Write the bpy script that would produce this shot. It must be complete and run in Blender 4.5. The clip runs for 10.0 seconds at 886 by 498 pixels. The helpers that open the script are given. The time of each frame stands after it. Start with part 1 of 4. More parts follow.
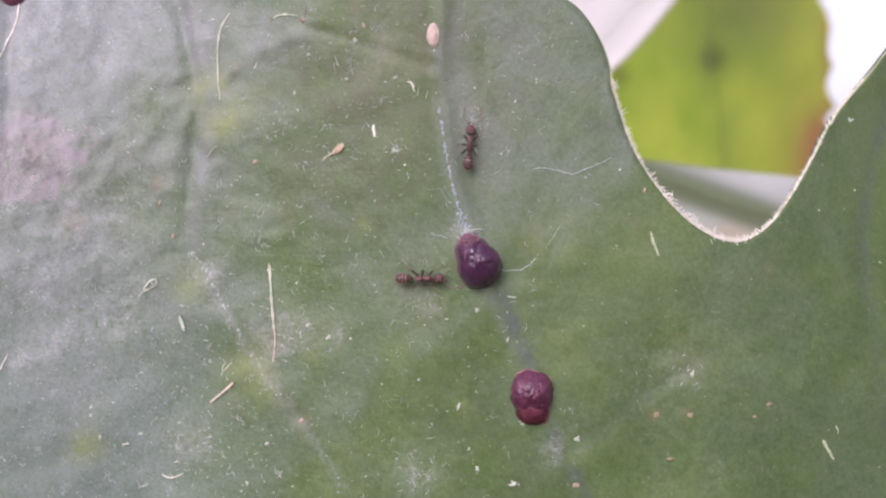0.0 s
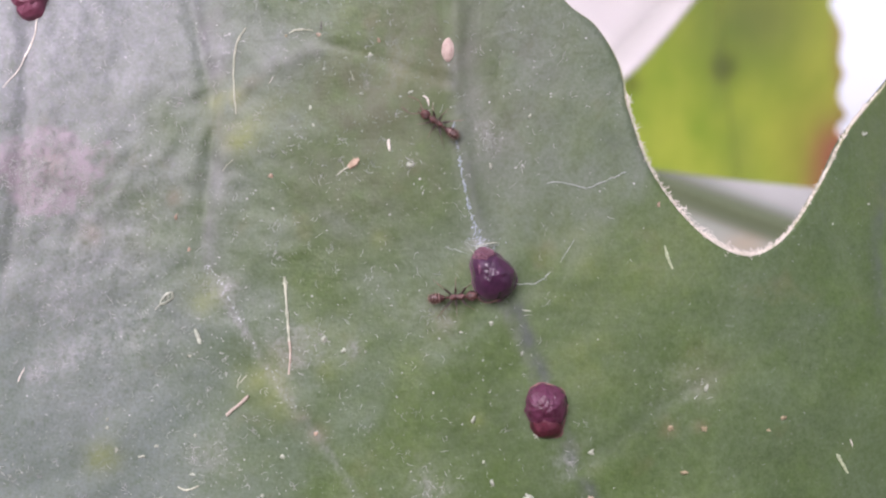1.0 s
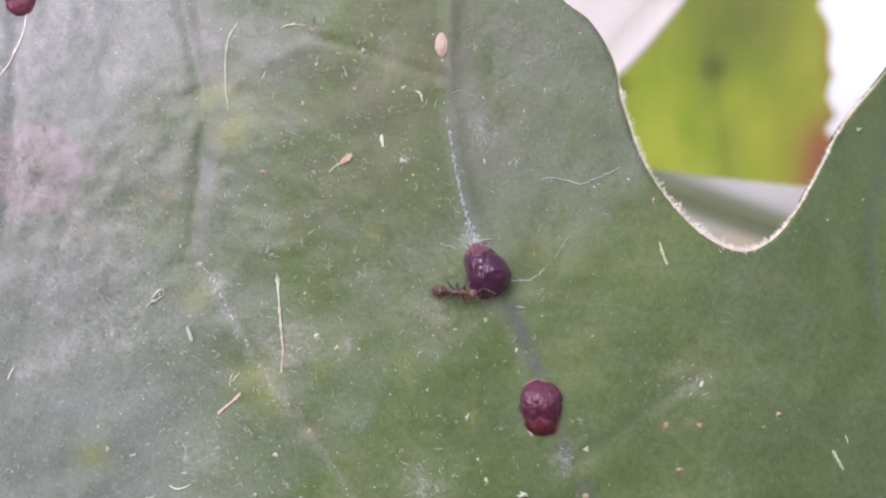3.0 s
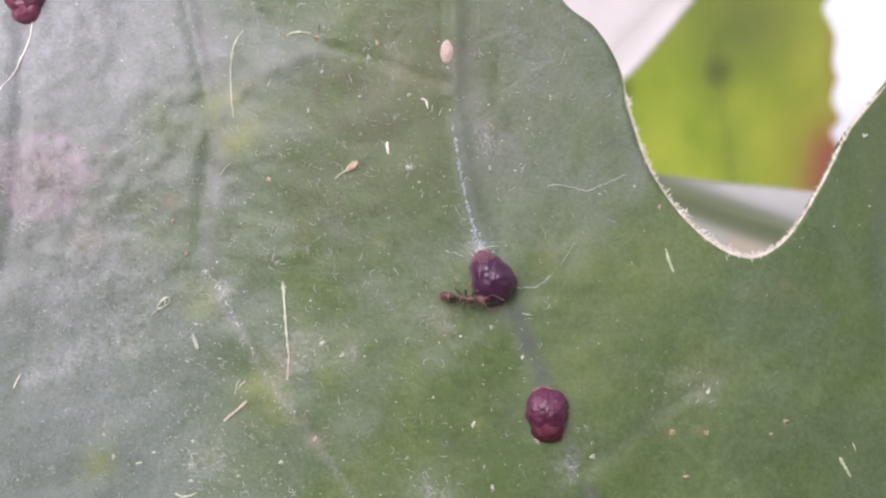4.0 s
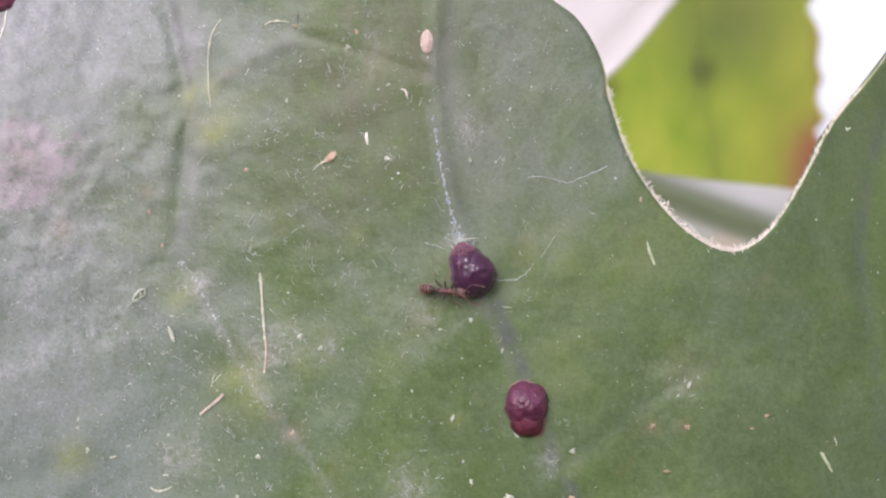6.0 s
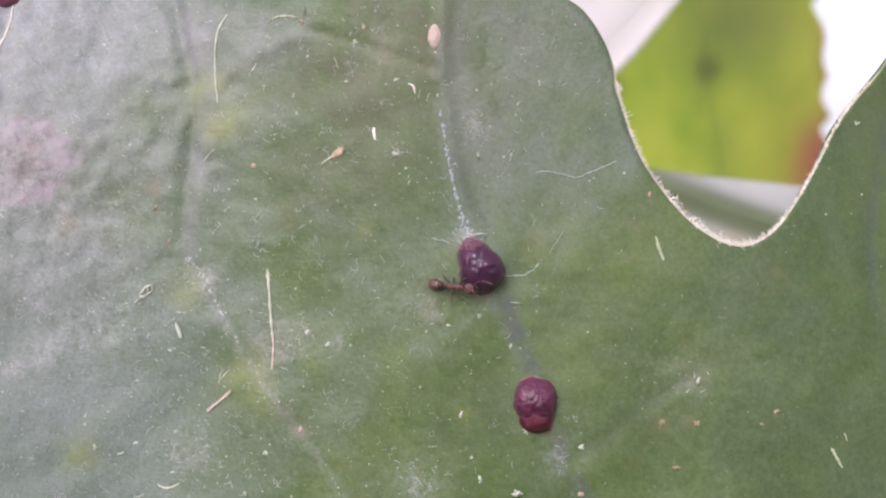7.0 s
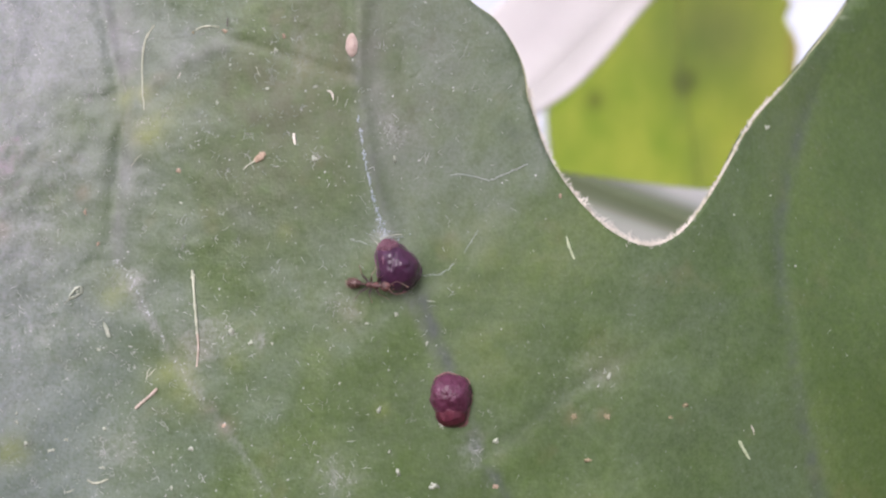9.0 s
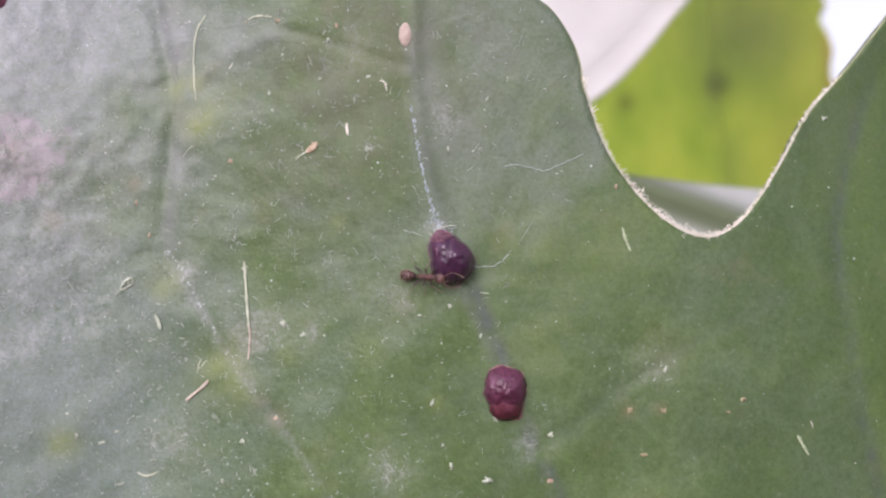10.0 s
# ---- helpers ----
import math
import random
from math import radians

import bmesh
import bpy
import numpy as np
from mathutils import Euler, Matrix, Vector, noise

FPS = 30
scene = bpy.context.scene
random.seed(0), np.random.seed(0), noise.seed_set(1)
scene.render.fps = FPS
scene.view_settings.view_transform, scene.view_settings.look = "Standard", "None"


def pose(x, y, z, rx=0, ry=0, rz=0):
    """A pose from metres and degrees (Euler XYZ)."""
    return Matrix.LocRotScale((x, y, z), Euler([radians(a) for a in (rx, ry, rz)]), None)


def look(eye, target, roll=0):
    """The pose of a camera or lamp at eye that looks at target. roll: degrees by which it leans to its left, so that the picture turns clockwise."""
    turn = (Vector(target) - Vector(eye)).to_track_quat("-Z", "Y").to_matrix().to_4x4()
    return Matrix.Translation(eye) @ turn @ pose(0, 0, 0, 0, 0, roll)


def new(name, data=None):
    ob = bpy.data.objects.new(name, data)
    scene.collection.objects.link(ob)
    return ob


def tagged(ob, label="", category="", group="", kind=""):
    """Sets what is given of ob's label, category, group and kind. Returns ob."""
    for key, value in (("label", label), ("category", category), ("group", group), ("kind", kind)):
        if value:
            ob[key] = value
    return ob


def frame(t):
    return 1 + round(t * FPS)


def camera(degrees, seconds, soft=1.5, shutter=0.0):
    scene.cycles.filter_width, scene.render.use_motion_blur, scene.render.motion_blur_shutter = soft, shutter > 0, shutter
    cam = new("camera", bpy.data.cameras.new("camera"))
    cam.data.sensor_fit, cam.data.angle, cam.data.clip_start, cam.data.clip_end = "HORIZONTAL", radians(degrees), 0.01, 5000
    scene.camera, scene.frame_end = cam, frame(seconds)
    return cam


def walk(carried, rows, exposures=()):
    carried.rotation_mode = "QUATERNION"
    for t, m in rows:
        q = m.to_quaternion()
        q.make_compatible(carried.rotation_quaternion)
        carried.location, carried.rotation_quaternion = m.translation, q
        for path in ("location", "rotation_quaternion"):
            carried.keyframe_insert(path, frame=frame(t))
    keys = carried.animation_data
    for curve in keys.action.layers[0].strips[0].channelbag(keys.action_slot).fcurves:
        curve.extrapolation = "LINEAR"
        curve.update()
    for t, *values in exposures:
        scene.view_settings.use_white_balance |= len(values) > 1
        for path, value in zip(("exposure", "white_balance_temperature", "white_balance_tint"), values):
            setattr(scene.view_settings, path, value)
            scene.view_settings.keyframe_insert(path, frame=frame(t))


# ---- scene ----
# A handheld close-up of a leaf: one unit here is a metre, most sizes below are given in millimetres.
cam = camera(40, 10.0, soft=2.2, shutter=0.22)
cam.data.dof.use_dof = True
cam.data.dof.focus_distance = 0.0672
cam.data.dof.aperture_fstop = 52
REACH = 67.313      # millimetres from the first camera place to the leaf
ACROSS = 32.0       # sheet units to one millimetre of leaf
PATH = [
    # seconds, place in millimetres, tilt, roll and turn in degrees
    (0, -0.000, -0.000, 0.000, -0.000, -0.000, 0.000),
    (0.1, -0.003, -0.011, -0.067, 0.205, -0.007, -0.105),
    (0.2, -0.006, -0.022, -0.134, -0.030, -0.013, 0.043),
    (0.3, -0.010, -0.034, -0.201, -0.079, -0.020, 0.069),
    (0.4, -0.013, -0.045, -0.268, 0.059, -0.026, 0.066),
    (0.5, -0.016, -0.056, -0.335, -0.054, -0.033, 0.180),
    (0.6, -0.064, -0.109, -0.181, -0.013, -0.037, 0.401),
    (0.7, -0.113, -0.162, -0.028, 0.282, -0.041, 0.601),
    (0.8, -0.161, -0.215, 0.126, 0.322, -0.045, 0.617),
    (0.9, -0.221, -0.245, 0.252, 0.262, -0.044, 0.700),
    (1, -0.282, -0.276, 0.377, 0.319, -0.043, 0.449),
    (1.1, -0.297, -0.275, 0.354, 0.261, -0.038, 0.396),
    (1.2, -0.312, -0.274, 0.331, 0.253, -0.032, 0.570),
    (1.3, -0.327, -0.274, 0.307, 0.642, -0.027, 0.672),
    (1.4, -0.342, -0.273, 0.284, 0.663, -0.021, 0.618),
    (1.5, -0.357, -0.272, 0.261, 0.439, -0.016, 0.710),
    (1.6, -0.281, -0.269, 0.262, 0.316, 0.030, 0.641),
    (1.7, -0.205, -0.266, 0.262, 0.459, 0.075, 0.383),
    (1.8, -0.111, -0.249, 0.263, 0.215, 0.085, 0.287),
    (1.9, -0.018, -0.231, 0.263, 0.425, 0.095, 0.270),
    (2, 0.076, -0.214, 0.264, 0.481, 0.105, 0.129),
    (2.1, -0.025, -0.177, 0.101, 0.341, 0.020, 0.190),
    (2.2, -0.125, -0.141, -0.062, 0.210, -0.065, -0.062),
    (3.3, -0.577, 0.306, 0.107, 0.450, 0.103, -0.089),
    (3.4, -0.531, 0.387, -0.117, 0.371, 0.050, -0.171),
    (3.5, -0.485, 0.467, -0.341, 0.353, -0.003, -0.226),
    (3.6, -0.513, 0.413, -0.221, 0.220, 0.029, -0.461),
    (3.7, -0.542, 0.358, -0.101, -0.089, 0.061, -0.229),
    (3.8, -0.570, 0.304, 0.019, 0.078, 0.094, 0.092),
    (3.9, -0.599, 0.249, 0.139, 0.590, 0.126, 0.355),
    (4, -0.627, 0.195, 0.259, 0.592, 0.158, 0.130),
    (4.1, -0.516, 0.277, 0.213, 0.077, 0.129, -0.144),
    (4.2, -0.405, 0.360, 0.167, 0.002, 0.101, -0.464),
    (4.3, -0.294, 0.442, 0.122, -0.020, 0.072, -0.717),
    (4.4, -0.183, 0.525, 0.076, 0.034, 0.044, -0.516),
    (4.5, -0.072, 0.607, 0.030, 0.399, 0.015, -0.406),
    (4.6, -0.105, 0.606, -0.017, 0.500, 0.009, -0.307),
    (4.7, -0.139, 0.604, -0.064, 0.381, 0.003, -0.294),
    (4.8, -0.172, 0.603, -0.110, 0.555, -0.003, -0.431),
    (4.9, -0.206, 0.601, -0.157, 0.569, -0.009, -0.539),
    (5, -0.239, 0.600, -0.204, 0.439, -0.015, -0.411),
    (5.1, -0.258, 0.634, -0.230, 0.601, -0.026, -0.465),
    (5.2, -0.277, 0.668, -0.257, 0.938, -0.037, -0.433),
    (5.3, -0.297, 0.702, -0.283, 0.632, -0.049, -0.242),
    (5.4, -0.316, 0.736, -0.310, 0.385, -0.060, -0.218),
    (5.5, -0.335, 0.770, -0.336, 0.373, -0.071, -0.448),
    (5.6, -0.296, 0.785, -0.246, 0.354, -0.066, -0.497),
    (5.7, -0.257, 0.800, -0.156, 0.523, -0.060, -0.514),
    (6.8, -0.370, 1.170, -0.353, 0.648, 0.050, -0.460),
    (6.9, -0.433, 1.171, -0.384, 0.632, 0.057, -0.446),
    (7, -0.495, 1.173, -0.415, 0.595, 0.064, -0.354),
    (7.1, -0.360, 1.137, -0.285, 0.894, 0.101, -0.067),
    (7.2, -0.225, 1.101, -0.156, 0.839, 0.139, -0.003),
    (7.3, -0.090, 1.066, -0.026, 0.707, 0.176, -0.206),
    (7.4, 0.045, 1.030, 0.103, 0.945, 0.214, -0.519),
    (7.5, 0.180, 0.994, 0.233, 0.932, 0.251, -0.564),
    (7.6, 0.346, 0.963, 0.198, 0.896, 0.243, -0.335),
    (7.7, 0.511, 0.933, 0.163, 1.298, 0.235, -0.457),
    (7.8, 0.677, 0.902, 0.128, 1.432, 0.227, -0.807),
    (7.9, 0.747, 0.764, 0.086, 1.221, 0.207, -0.959),
    (8, 0.816, 0.627, 0.045, 0.975, 0.187, -0.818),
    (8.1, 0.821, 0.329, 0.035, 0.884, 0.188, -0.558),
    (8.2, 0.825, 0.030, 0.025, 0.644, 0.189, -0.133),
    (8.3, 0.828, -0.263, 0.018, 0.687, 0.189, 0.283),
    (8.4, 0.832, -0.555, 0.012, 1.435, 0.190, -0.012),
    (8.5, 0.835, -0.848, 0.005, 1.719, 0.190, -0.157),
    (8.6, 1.400, -0.958, -0.174, 1.662, 0.227, -0.148),
    (8.7, 1.965, -1.068, -0.353, 1.410, 0.263, 0.223),
    (8.8, 2.650, -1.088, -0.682, 0.704, 0.307, -0.171),
    (8.9, 3.336, -1.108, -1.012, 0.689, 0.352, -0.299),
    (9, 4.021, -1.128, -1.341, 1.370, 0.396, -0.362),
    (9.1, 4.003, -1.071, -1.538, 1.579, 0.393, -0.321),
    (9.2, 3.986, -1.014, -1.734, 1.506, 0.389, 0.144),
    (9.3, 3.886, -0.896, -1.804, 1.691, 0.378, 0.289),
    (9.4, 3.786, -0.778, -1.874, 1.848, 0.368, 0.162),
    (9.5, 3.686, -0.660, -1.944, 1.757, 0.357, 0.214),
    (9.6, 3.462, -0.580, -1.979, 1.872, 0.341, 0.178),
    (9.7, 3.239, -0.499, -2.014, 1.734, 0.325, 0.141),
    (9.8, 2.938, -0.456, -2.044, 1.656, 0.307, 0.424),
    (9.9, 2.638, -0.414, -2.075, 1.706, 0.289, 0.580),
    (10, 2.337, -0.371, -2.105, 1.645, 0.271, 0.736),
]

walk(cam, [(t, Matrix.Translation((x * 0.001, (y - REACH) * 0.001, z * 0.001)) @ Euler((radians(90 + a), radians(b), radians(c)), "XYZ").to_matrix().to_4x4())
           for t, x, y, z, a, b, c in PATH],
     exposures=[(0, 0.64, 6230, 31), (2, 0.64, 6230, 31), (4, 0.67, 6300, 27), (7.5, 0.67, 6300, 27), (8.5, 0.72, 6290, 27), (9, 0.60, 6270, 26), (10, 0.60, 6250, 26)])

# ---- light ----
world = bpy.data.worlds.new("sky")
scene.world = world
world.use_nodes = True
wn, wl = world.node_tree.nodes, world.node_tree.links
sky = wn.new("ShaderNodeTexSky")
sky.sky_type = "NISHITA"
sky.sun_disc = False
sky.sun_elevation, sky.sun_rotation = radians(32), radians(204)
sky.dust_density, sky.air_density = 4.0, 1.0
pale = wn.new("ShaderNodeHueSaturation")      # thin high cloud takes the blue out
pale.inputs["Saturation"].default_value = 0.25
wl.new(sky.outputs[0], pale.inputs["Color"])
wl.new(pale.outputs[0], wn["Background"].inputs["Color"])
wn["Background"].inputs["Strength"].default_value = 0.15
lamp = bpy.data.lights.new("sun", "SUN")
lamp.energy, lamp.angle, lamp.color = 0.55, radians(16), (1.0, 0.97, 0.92)
sun = new("sun", lamp)
sun.matrix_world = look((-0.35, -0.80, 0.55), (0, 0, 0))


# ---- materials ----
def material(name, rough=0.5, metal=0.0, spec=0.5):
    m = bpy.data.materials.new(name)
    m.use_nodes = True
    n, l = m.node_tree.nodes, m.node_tree.links
    b = n["Principled BSDF"]
    b.inputs["Roughness"].default_value = rough
    b.inputs["Metallic"].default_value = metal
    b.inputs["Specular IOR Level"].default_value = spec
    return m, n, l, b


def noise_node(n, l, scale, detail=4.0, rough=0.55, coord="Object"):
    tc = n.new("ShaderNodeTexCoord")
    t = n.new("ShaderNodeTexNoise")
    t.inputs["Scale"].default_value = scale
    t.inputs["Detail"].default_value = detail
    t.inputs["Roughness"].default_value = rough
    l.new(tc.outputs[coord], t.inputs["Vector"])
    return t


def ramp(n, l, source, stops):
    r = n.new("ShaderNodeValToRGB")
    e = r.color_ramp.elements
    while len(e) < len(stops):
        e.new(0.5)
    for k, (p, c) in zip(e, stops):
        k.position = p
        k.color = (*c, 1) if len(c) == 3 else c
    l.new(source, r.inputs["Fac"])
    return r


def mix(n, l, fac, a, b, kind="MIX"):
    m = n.new("ShaderNodeMix")
    m.data_type, m.blend_type = "RGBA", kind
    for slot, v in ((0, fac), (6, a), (7, b)):
        if isinstance(v, (int, float)):
            m.inputs[slot].default_value = v
        elif isinstance(v, tuple):
            m.inputs[slot].default_value = (*v, 1)
        else:
            l.new(v, m.inputs[slot])
    return m.outputs[2]


def times_node(n, l, a, b):
    m = n.new("ShaderNodeMath")
    m.operation = "MULTIPLY"
    for k, v in enumerate((a, b)):
        if isinstance(v, (int, float)):
            m.inputs[k].default_value = v
        else:
            l.new(v, m.inputs[k])
    return m.outputs[0]


def bump(n, l, b, height, strength, distance):
    k = n.new("ShaderNodeBump")
    k.inputs["Strength"].default_value = strength
    k.inputs["Distance"].default_value = distance
    l.new(height, k.inputs["Height"])
    l.new(k.outputs[0], b.inputs["Normal"])
    return k


def mottled(name, dark, light, scale, rough=0.5, spec=0.5, relief=0.0, relief_scale=None):
    """A plain two-tone grained surface; scale in grains per metre, relief in metres."""
    m, n, l, b = material(name, rough, 0, spec)
    t = noise_node(n, l, scale)
    r = ramp(n, l, t.outputs["Fac"], [(0.3, dark), (0.7, light)])
    l.new(r.outputs[0], b.inputs["Base Color"])
    if relief:
        bump(n, l, b, noise_node(n, l, relief_scale or scale * 2).outputs["Fac"], 0.8, relief)
    return m


def attribute(n, name):
    a = n.new("ShaderNodeAttribute")
    a.attribute_name = name
    return a.outputs["Fac"]


def leaf_material():
    m, n, l, b = material("leaf_skin", 0.42, 0, 0.42)
    big = noise_node(n, l, 130, 5)
    mid = noise_node(n, l, 620, 5, 0.62)
    fine = noise_node(n, l, 1900, 5, 0.68)
    pore = noise_node(n, l, 5200, 4, 0.6)
    c = ramp(n, l, big.outputs["Fac"], [(0.32, (0.046, 0.085, 0.015)), (0.52, (0.058, 0.105, 0.019)), (0.72, (0.078, 0.126, 0.025))]).outputs[0]
    c = mix(n, l, 0.26, c, ramp(n, l, mid.outputs["Fac"], [(0.30, (0.30, 0.36, 0.30)), (0.50, (0.50, 0.50, 0.50)), (0.70, (0.74, 0.68, 0.74))]).outputs[0], "OVERLAY")
    c = mix(n, l, 0.38, c, ramp(n, l, fine.outputs["Fac"], [(0.30, (0.32, 0.34, 0.32)), (0.50, (0.50, 0.50, 0.50)), (0.70, (0.72, 0.70, 0.72))]).outputs[0], "OVERLAY")
    c = mix(n, l, 0.26, c, ramp(n, l, pore.outputs["Fac"], [(0.34, (0.30, 0.33, 0.32)), (0.50, (0.50, 0.50, 0.50)), (0.66, (0.74, 0.72, 0.72))]).outputs[0], "OVERLAY")
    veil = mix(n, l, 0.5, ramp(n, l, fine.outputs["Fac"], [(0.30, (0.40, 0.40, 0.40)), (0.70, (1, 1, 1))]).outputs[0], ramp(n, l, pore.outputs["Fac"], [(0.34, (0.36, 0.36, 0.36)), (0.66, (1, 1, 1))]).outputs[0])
    film_and_sheen = times_node(n, l, attribute(n, "film_and_sheen"), veil)
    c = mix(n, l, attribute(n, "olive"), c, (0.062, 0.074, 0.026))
    # grey tone of the dust film, and of sheen put into the colour
    c = mix(n, l, film_and_sheen, c, mix(n, l, attribute(n, "cool"), (0.212, 0.230, 0.244), (0.182, 0.220, 0.222)))
    # sheen painted as a pale tone over the faces tipped to the sky
    c = mix(n, l, times_node(n, l, attribute(n, "wax_and_sheen"), veil), c, (0.312, 0.326, 0.348))
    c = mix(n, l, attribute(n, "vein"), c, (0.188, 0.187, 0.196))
    c = mix(n, l, attribute(n, "yellow"), c, (0.220, 0.260, 0.065))
    c = mix(n, l, attribute(n, "slate"), c, (0.066, 0.085, 0.071))
    crust_n = noise_node(n, l, 2600, 6, 0.7)
    crust = times_node(n, l, attribute(n, "crust"), ramp(n, l, crust_n.outputs["Fac"], [(0.38, (0.12, 0.12, 0.12)), (0.62, (1, 1, 1))]).outputs[0])
    c = mix(n, l, crust, c, (0.40, 0.41, 0.41))
    pink = times_node(n, l, attribute(n, "pink"), ramp(n, l, fine.outputs["Fac"], [(0.36, (0.35, 0.35, 0.35)), (0.58, (1, 1, 1))]).outputs[0])
    c = mix(n, l, pink, c, (0.335, 0.284, 0.318))
    rusty = times_node(n, l, ramp(n, l, noise_node(n, l, 310, 3).outputs["Fac"], [(0.62, (0, 0, 0)), (0.76, (1, 1, 1))]).outputs[0], 0.22)
    c = mix(n, l, rusty, c, (0.17, 0.13, 0.075))
    c = mix(n, l, attribute(n, "rust"), c, (0.22, 0.155, 0.10))
    speck = noise_node(n, l, 4200, 2, 0.5)
    c = mix(n, l, times_node(n, l, ramp(n, l, speck.outputs["Fac"], [(0.66, (0, 0, 0)), (0.76, (1, 1, 1))]).outputs[0], 0.35), c, (0.26, 0.28, 0.24))
    l.new(c, b.inputs["Base Color"])
    rr = ramp(n, l, fine.outputs["Fac"], [(0.3, (0.34, 0.34, 0.34)), (0.7, (0.54, 0.54, 0.54))])
    l.new(rr.outputs[0], b.inputs["Roughness"])
    height = mix(n, l, 0.22, mix(n, l, 0.55, mid.outputs["Fac"], fine.outputs["Fac"]), pore.outputs["Fac"])
    bump(n, l, b, height, 0.60, 0.00022)
    tr = n.new("ShaderNodeBsdfTranslucent")
    tr.inputs["Color"].default_value = (0.10, 0.17, 0.02, 1)
    ad = n.new("ShaderNodeMixShader")
    ad.inputs[0].default_value = 0.12
    l.new(b.outputs[0], ad.inputs[1])
    l.new(tr.outputs[0], ad.inputs[2])
    l.new(ad.outputs[0], n["Material Output"].inputs["Surface"])
    return m


def far_leaf_material(name, dark, light, tip, glow, sheer):
    m, n, l, b = material(name, 0.55, 0, 0.35)
    t = noise_node(n, l, 60, 4)
    c = ramp(n, l, t.outputs["Fac"], [(0.3, dark), (0.7, light)]).outputs[0]
    c = mix(n, l, attribute(n, "blush"), c, tip)
    c = mix(n, l, attribute(n, "spot"), c, (0.05, 0.04, 0.02))
    # dull leaf tone; on the two paler leaves it paints shade instead
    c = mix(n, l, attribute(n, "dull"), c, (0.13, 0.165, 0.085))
    l.new(c, b.inputs["Base Color"])
    bump(n, l, b, noise_node(n, l, 400, 4).outputs["Fac"], 0.5, 0.0006)
    tr = n.new("ShaderNodeBsdfTranslucent")
    l.new(mix(n, l, 1.0, c, glow, "MULTIPLY"), tr.inputs["Color"])
    ad = n.new("ShaderNodeMixShader")
    ad.inputs[0].default_value = sheer
    l.new(b.outputs[0], ad.inputs[1])
    l.new(tr.outputs[0], ad.inputs[2])
    l.new(ad.outputs[0], n["Material Output"].inputs["Surface"])
    return m


def glossy_body(name, dark, light, scale, rough, relief, relief_scale, bloom=0.0):
    m, n, l, b = material(name, rough, 0, 0.55)
    r = ramp(n, l, noise_node(n, l, scale, 5).outputs["Fac"], [(0.3, dark), (0.7, light)])
    l.new(r.outputs[0], b.inputs["Base Color"])
    bump(n, l, b, noise_node(n, l, relief_scale, 4).outputs["Fac"], 0.8, relief)
    if bloom:      # a thin waxy bloom
        b.inputs["Sheen Weight"].default_value = bloom
        b.inputs["Sheen Roughness"].default_value = 0.5
        b.inputs["Sheen Tint"].default_value = (0.85, 0.55, 0.72, 1)
    return m


SKIN = leaf_material()
RIM = mottled("leaf_margin", (0.26, 0.29, 0.15), (0.46, 0.45, 0.31), 1500, 0.7, 0.3, 0.00004)
HAIR = mottled("leaf_hair", (0.68, 0.65, 0.56), (0.84, 0.80, 0.72), 900, 0.8, 0.3)
FIBRE = mottled("dry_fibre", (0.36, 0.39, 0.29), (0.60, 0.62, 0.49), 2600, 0.8, 0.25, 0.00003)
SPLINT = mottled("green_splinter", (0.30, 0.36, 0.22), (0.50, 0.56, 0.38), 2600, 0.8, 0.25, 0.00003)
STRAW = mottled("brown_straw", (0.36, 0.29, 0.23), (0.62, 0.54, 0.46), 2600, 0.8, 0.25, 0.00003)
CHALK = mottled("white_flake", (0.33, 0.38, 0.29), (0.55, 0.58, 0.48), 2500, 0.8, 0.3, 0.00004)
CRUST = mottled("wax_crust", (0.22, 0.275, 0.30), (0.42, 0.475, 0.51), 2500, 0.7, 0.3)
WEB = mottled("web_thread", (0.26, 0.31, 0.28), (0.46, 0.50, 0.48), 2500, 0.6, 0.4)
RUST = mottled("orange_speck", (0.38, 0.28, 0.20), (0.52, 0.40, 0.30), 3500, 0.8, 0.25, 0.00004)
TAN = mottled("tan_speck", (0.24, 0.21, 0.12), (0.38, 0.33, 0.21), 3500, 0.8, 0.25, 0.00004)
DUSTY = mottled("dust", (0.26, 0.29, 0.25), (0.56, 0.58, 0.54), 700, 0.9, 0.2)
NYMPH = mottled("pale_shell", (0.39, 0.295, 0.25), (0.52, 0.43, 0.38), 3200, 0.7, 0.25, 0.00010)
PLUM = glossy_body("plum_shell", (0.029, 0.008, 0.026), (0.066, 0.020, 0.055), 1500, 0.20, 0.00005, 1500, 0.10)
FLANK = glossy_body("plum_flank", (0.046, 0.014, 0.036), (0.150, 0.056, 0.100), 3200, 0.42, 0.00016, 2600, 0.3)
CROWN = glossy_body("grainy_crown", (0.045, 0.013, 0.028), (0.16, 0.062, 0.090), 5200, 0.5, 0.00010, 5200, 0.3)
MAROON = glossy_body("maroon_shell", (0.054, 0.008, 0.022), (0.118, 0.031, 0.070), 1800, 0.25, 0.00012, 4200, 0.06)
MAROON_DARK = glossy_body("dark_red_plate", (0.048, 0.007, 0.017), (0.120, 0.018, 0.037), 1800, 0.42, 0.00014, 3000)
PALE_GRAIN = mottled("pale_grain", (0.10, 0.036, 0.055), (0.27, 0.14, 0.17), 9000, 0.6, 0.3)
# paler version of the maroon shell, the sheen on it put into the colour
MAROON_SHEEN = glossy_body("sheen_maroon_shell", (0.11, 0.022, 0.045), (0.22, 0.065, 0.11), 1800, 0.35, 0.00020, 1700)
SKIRT = mottled("pale_skirt", (0.16, 0.062, 0.070), (0.31, 0.16, 0.15), 2600, 0.6, 0.3)
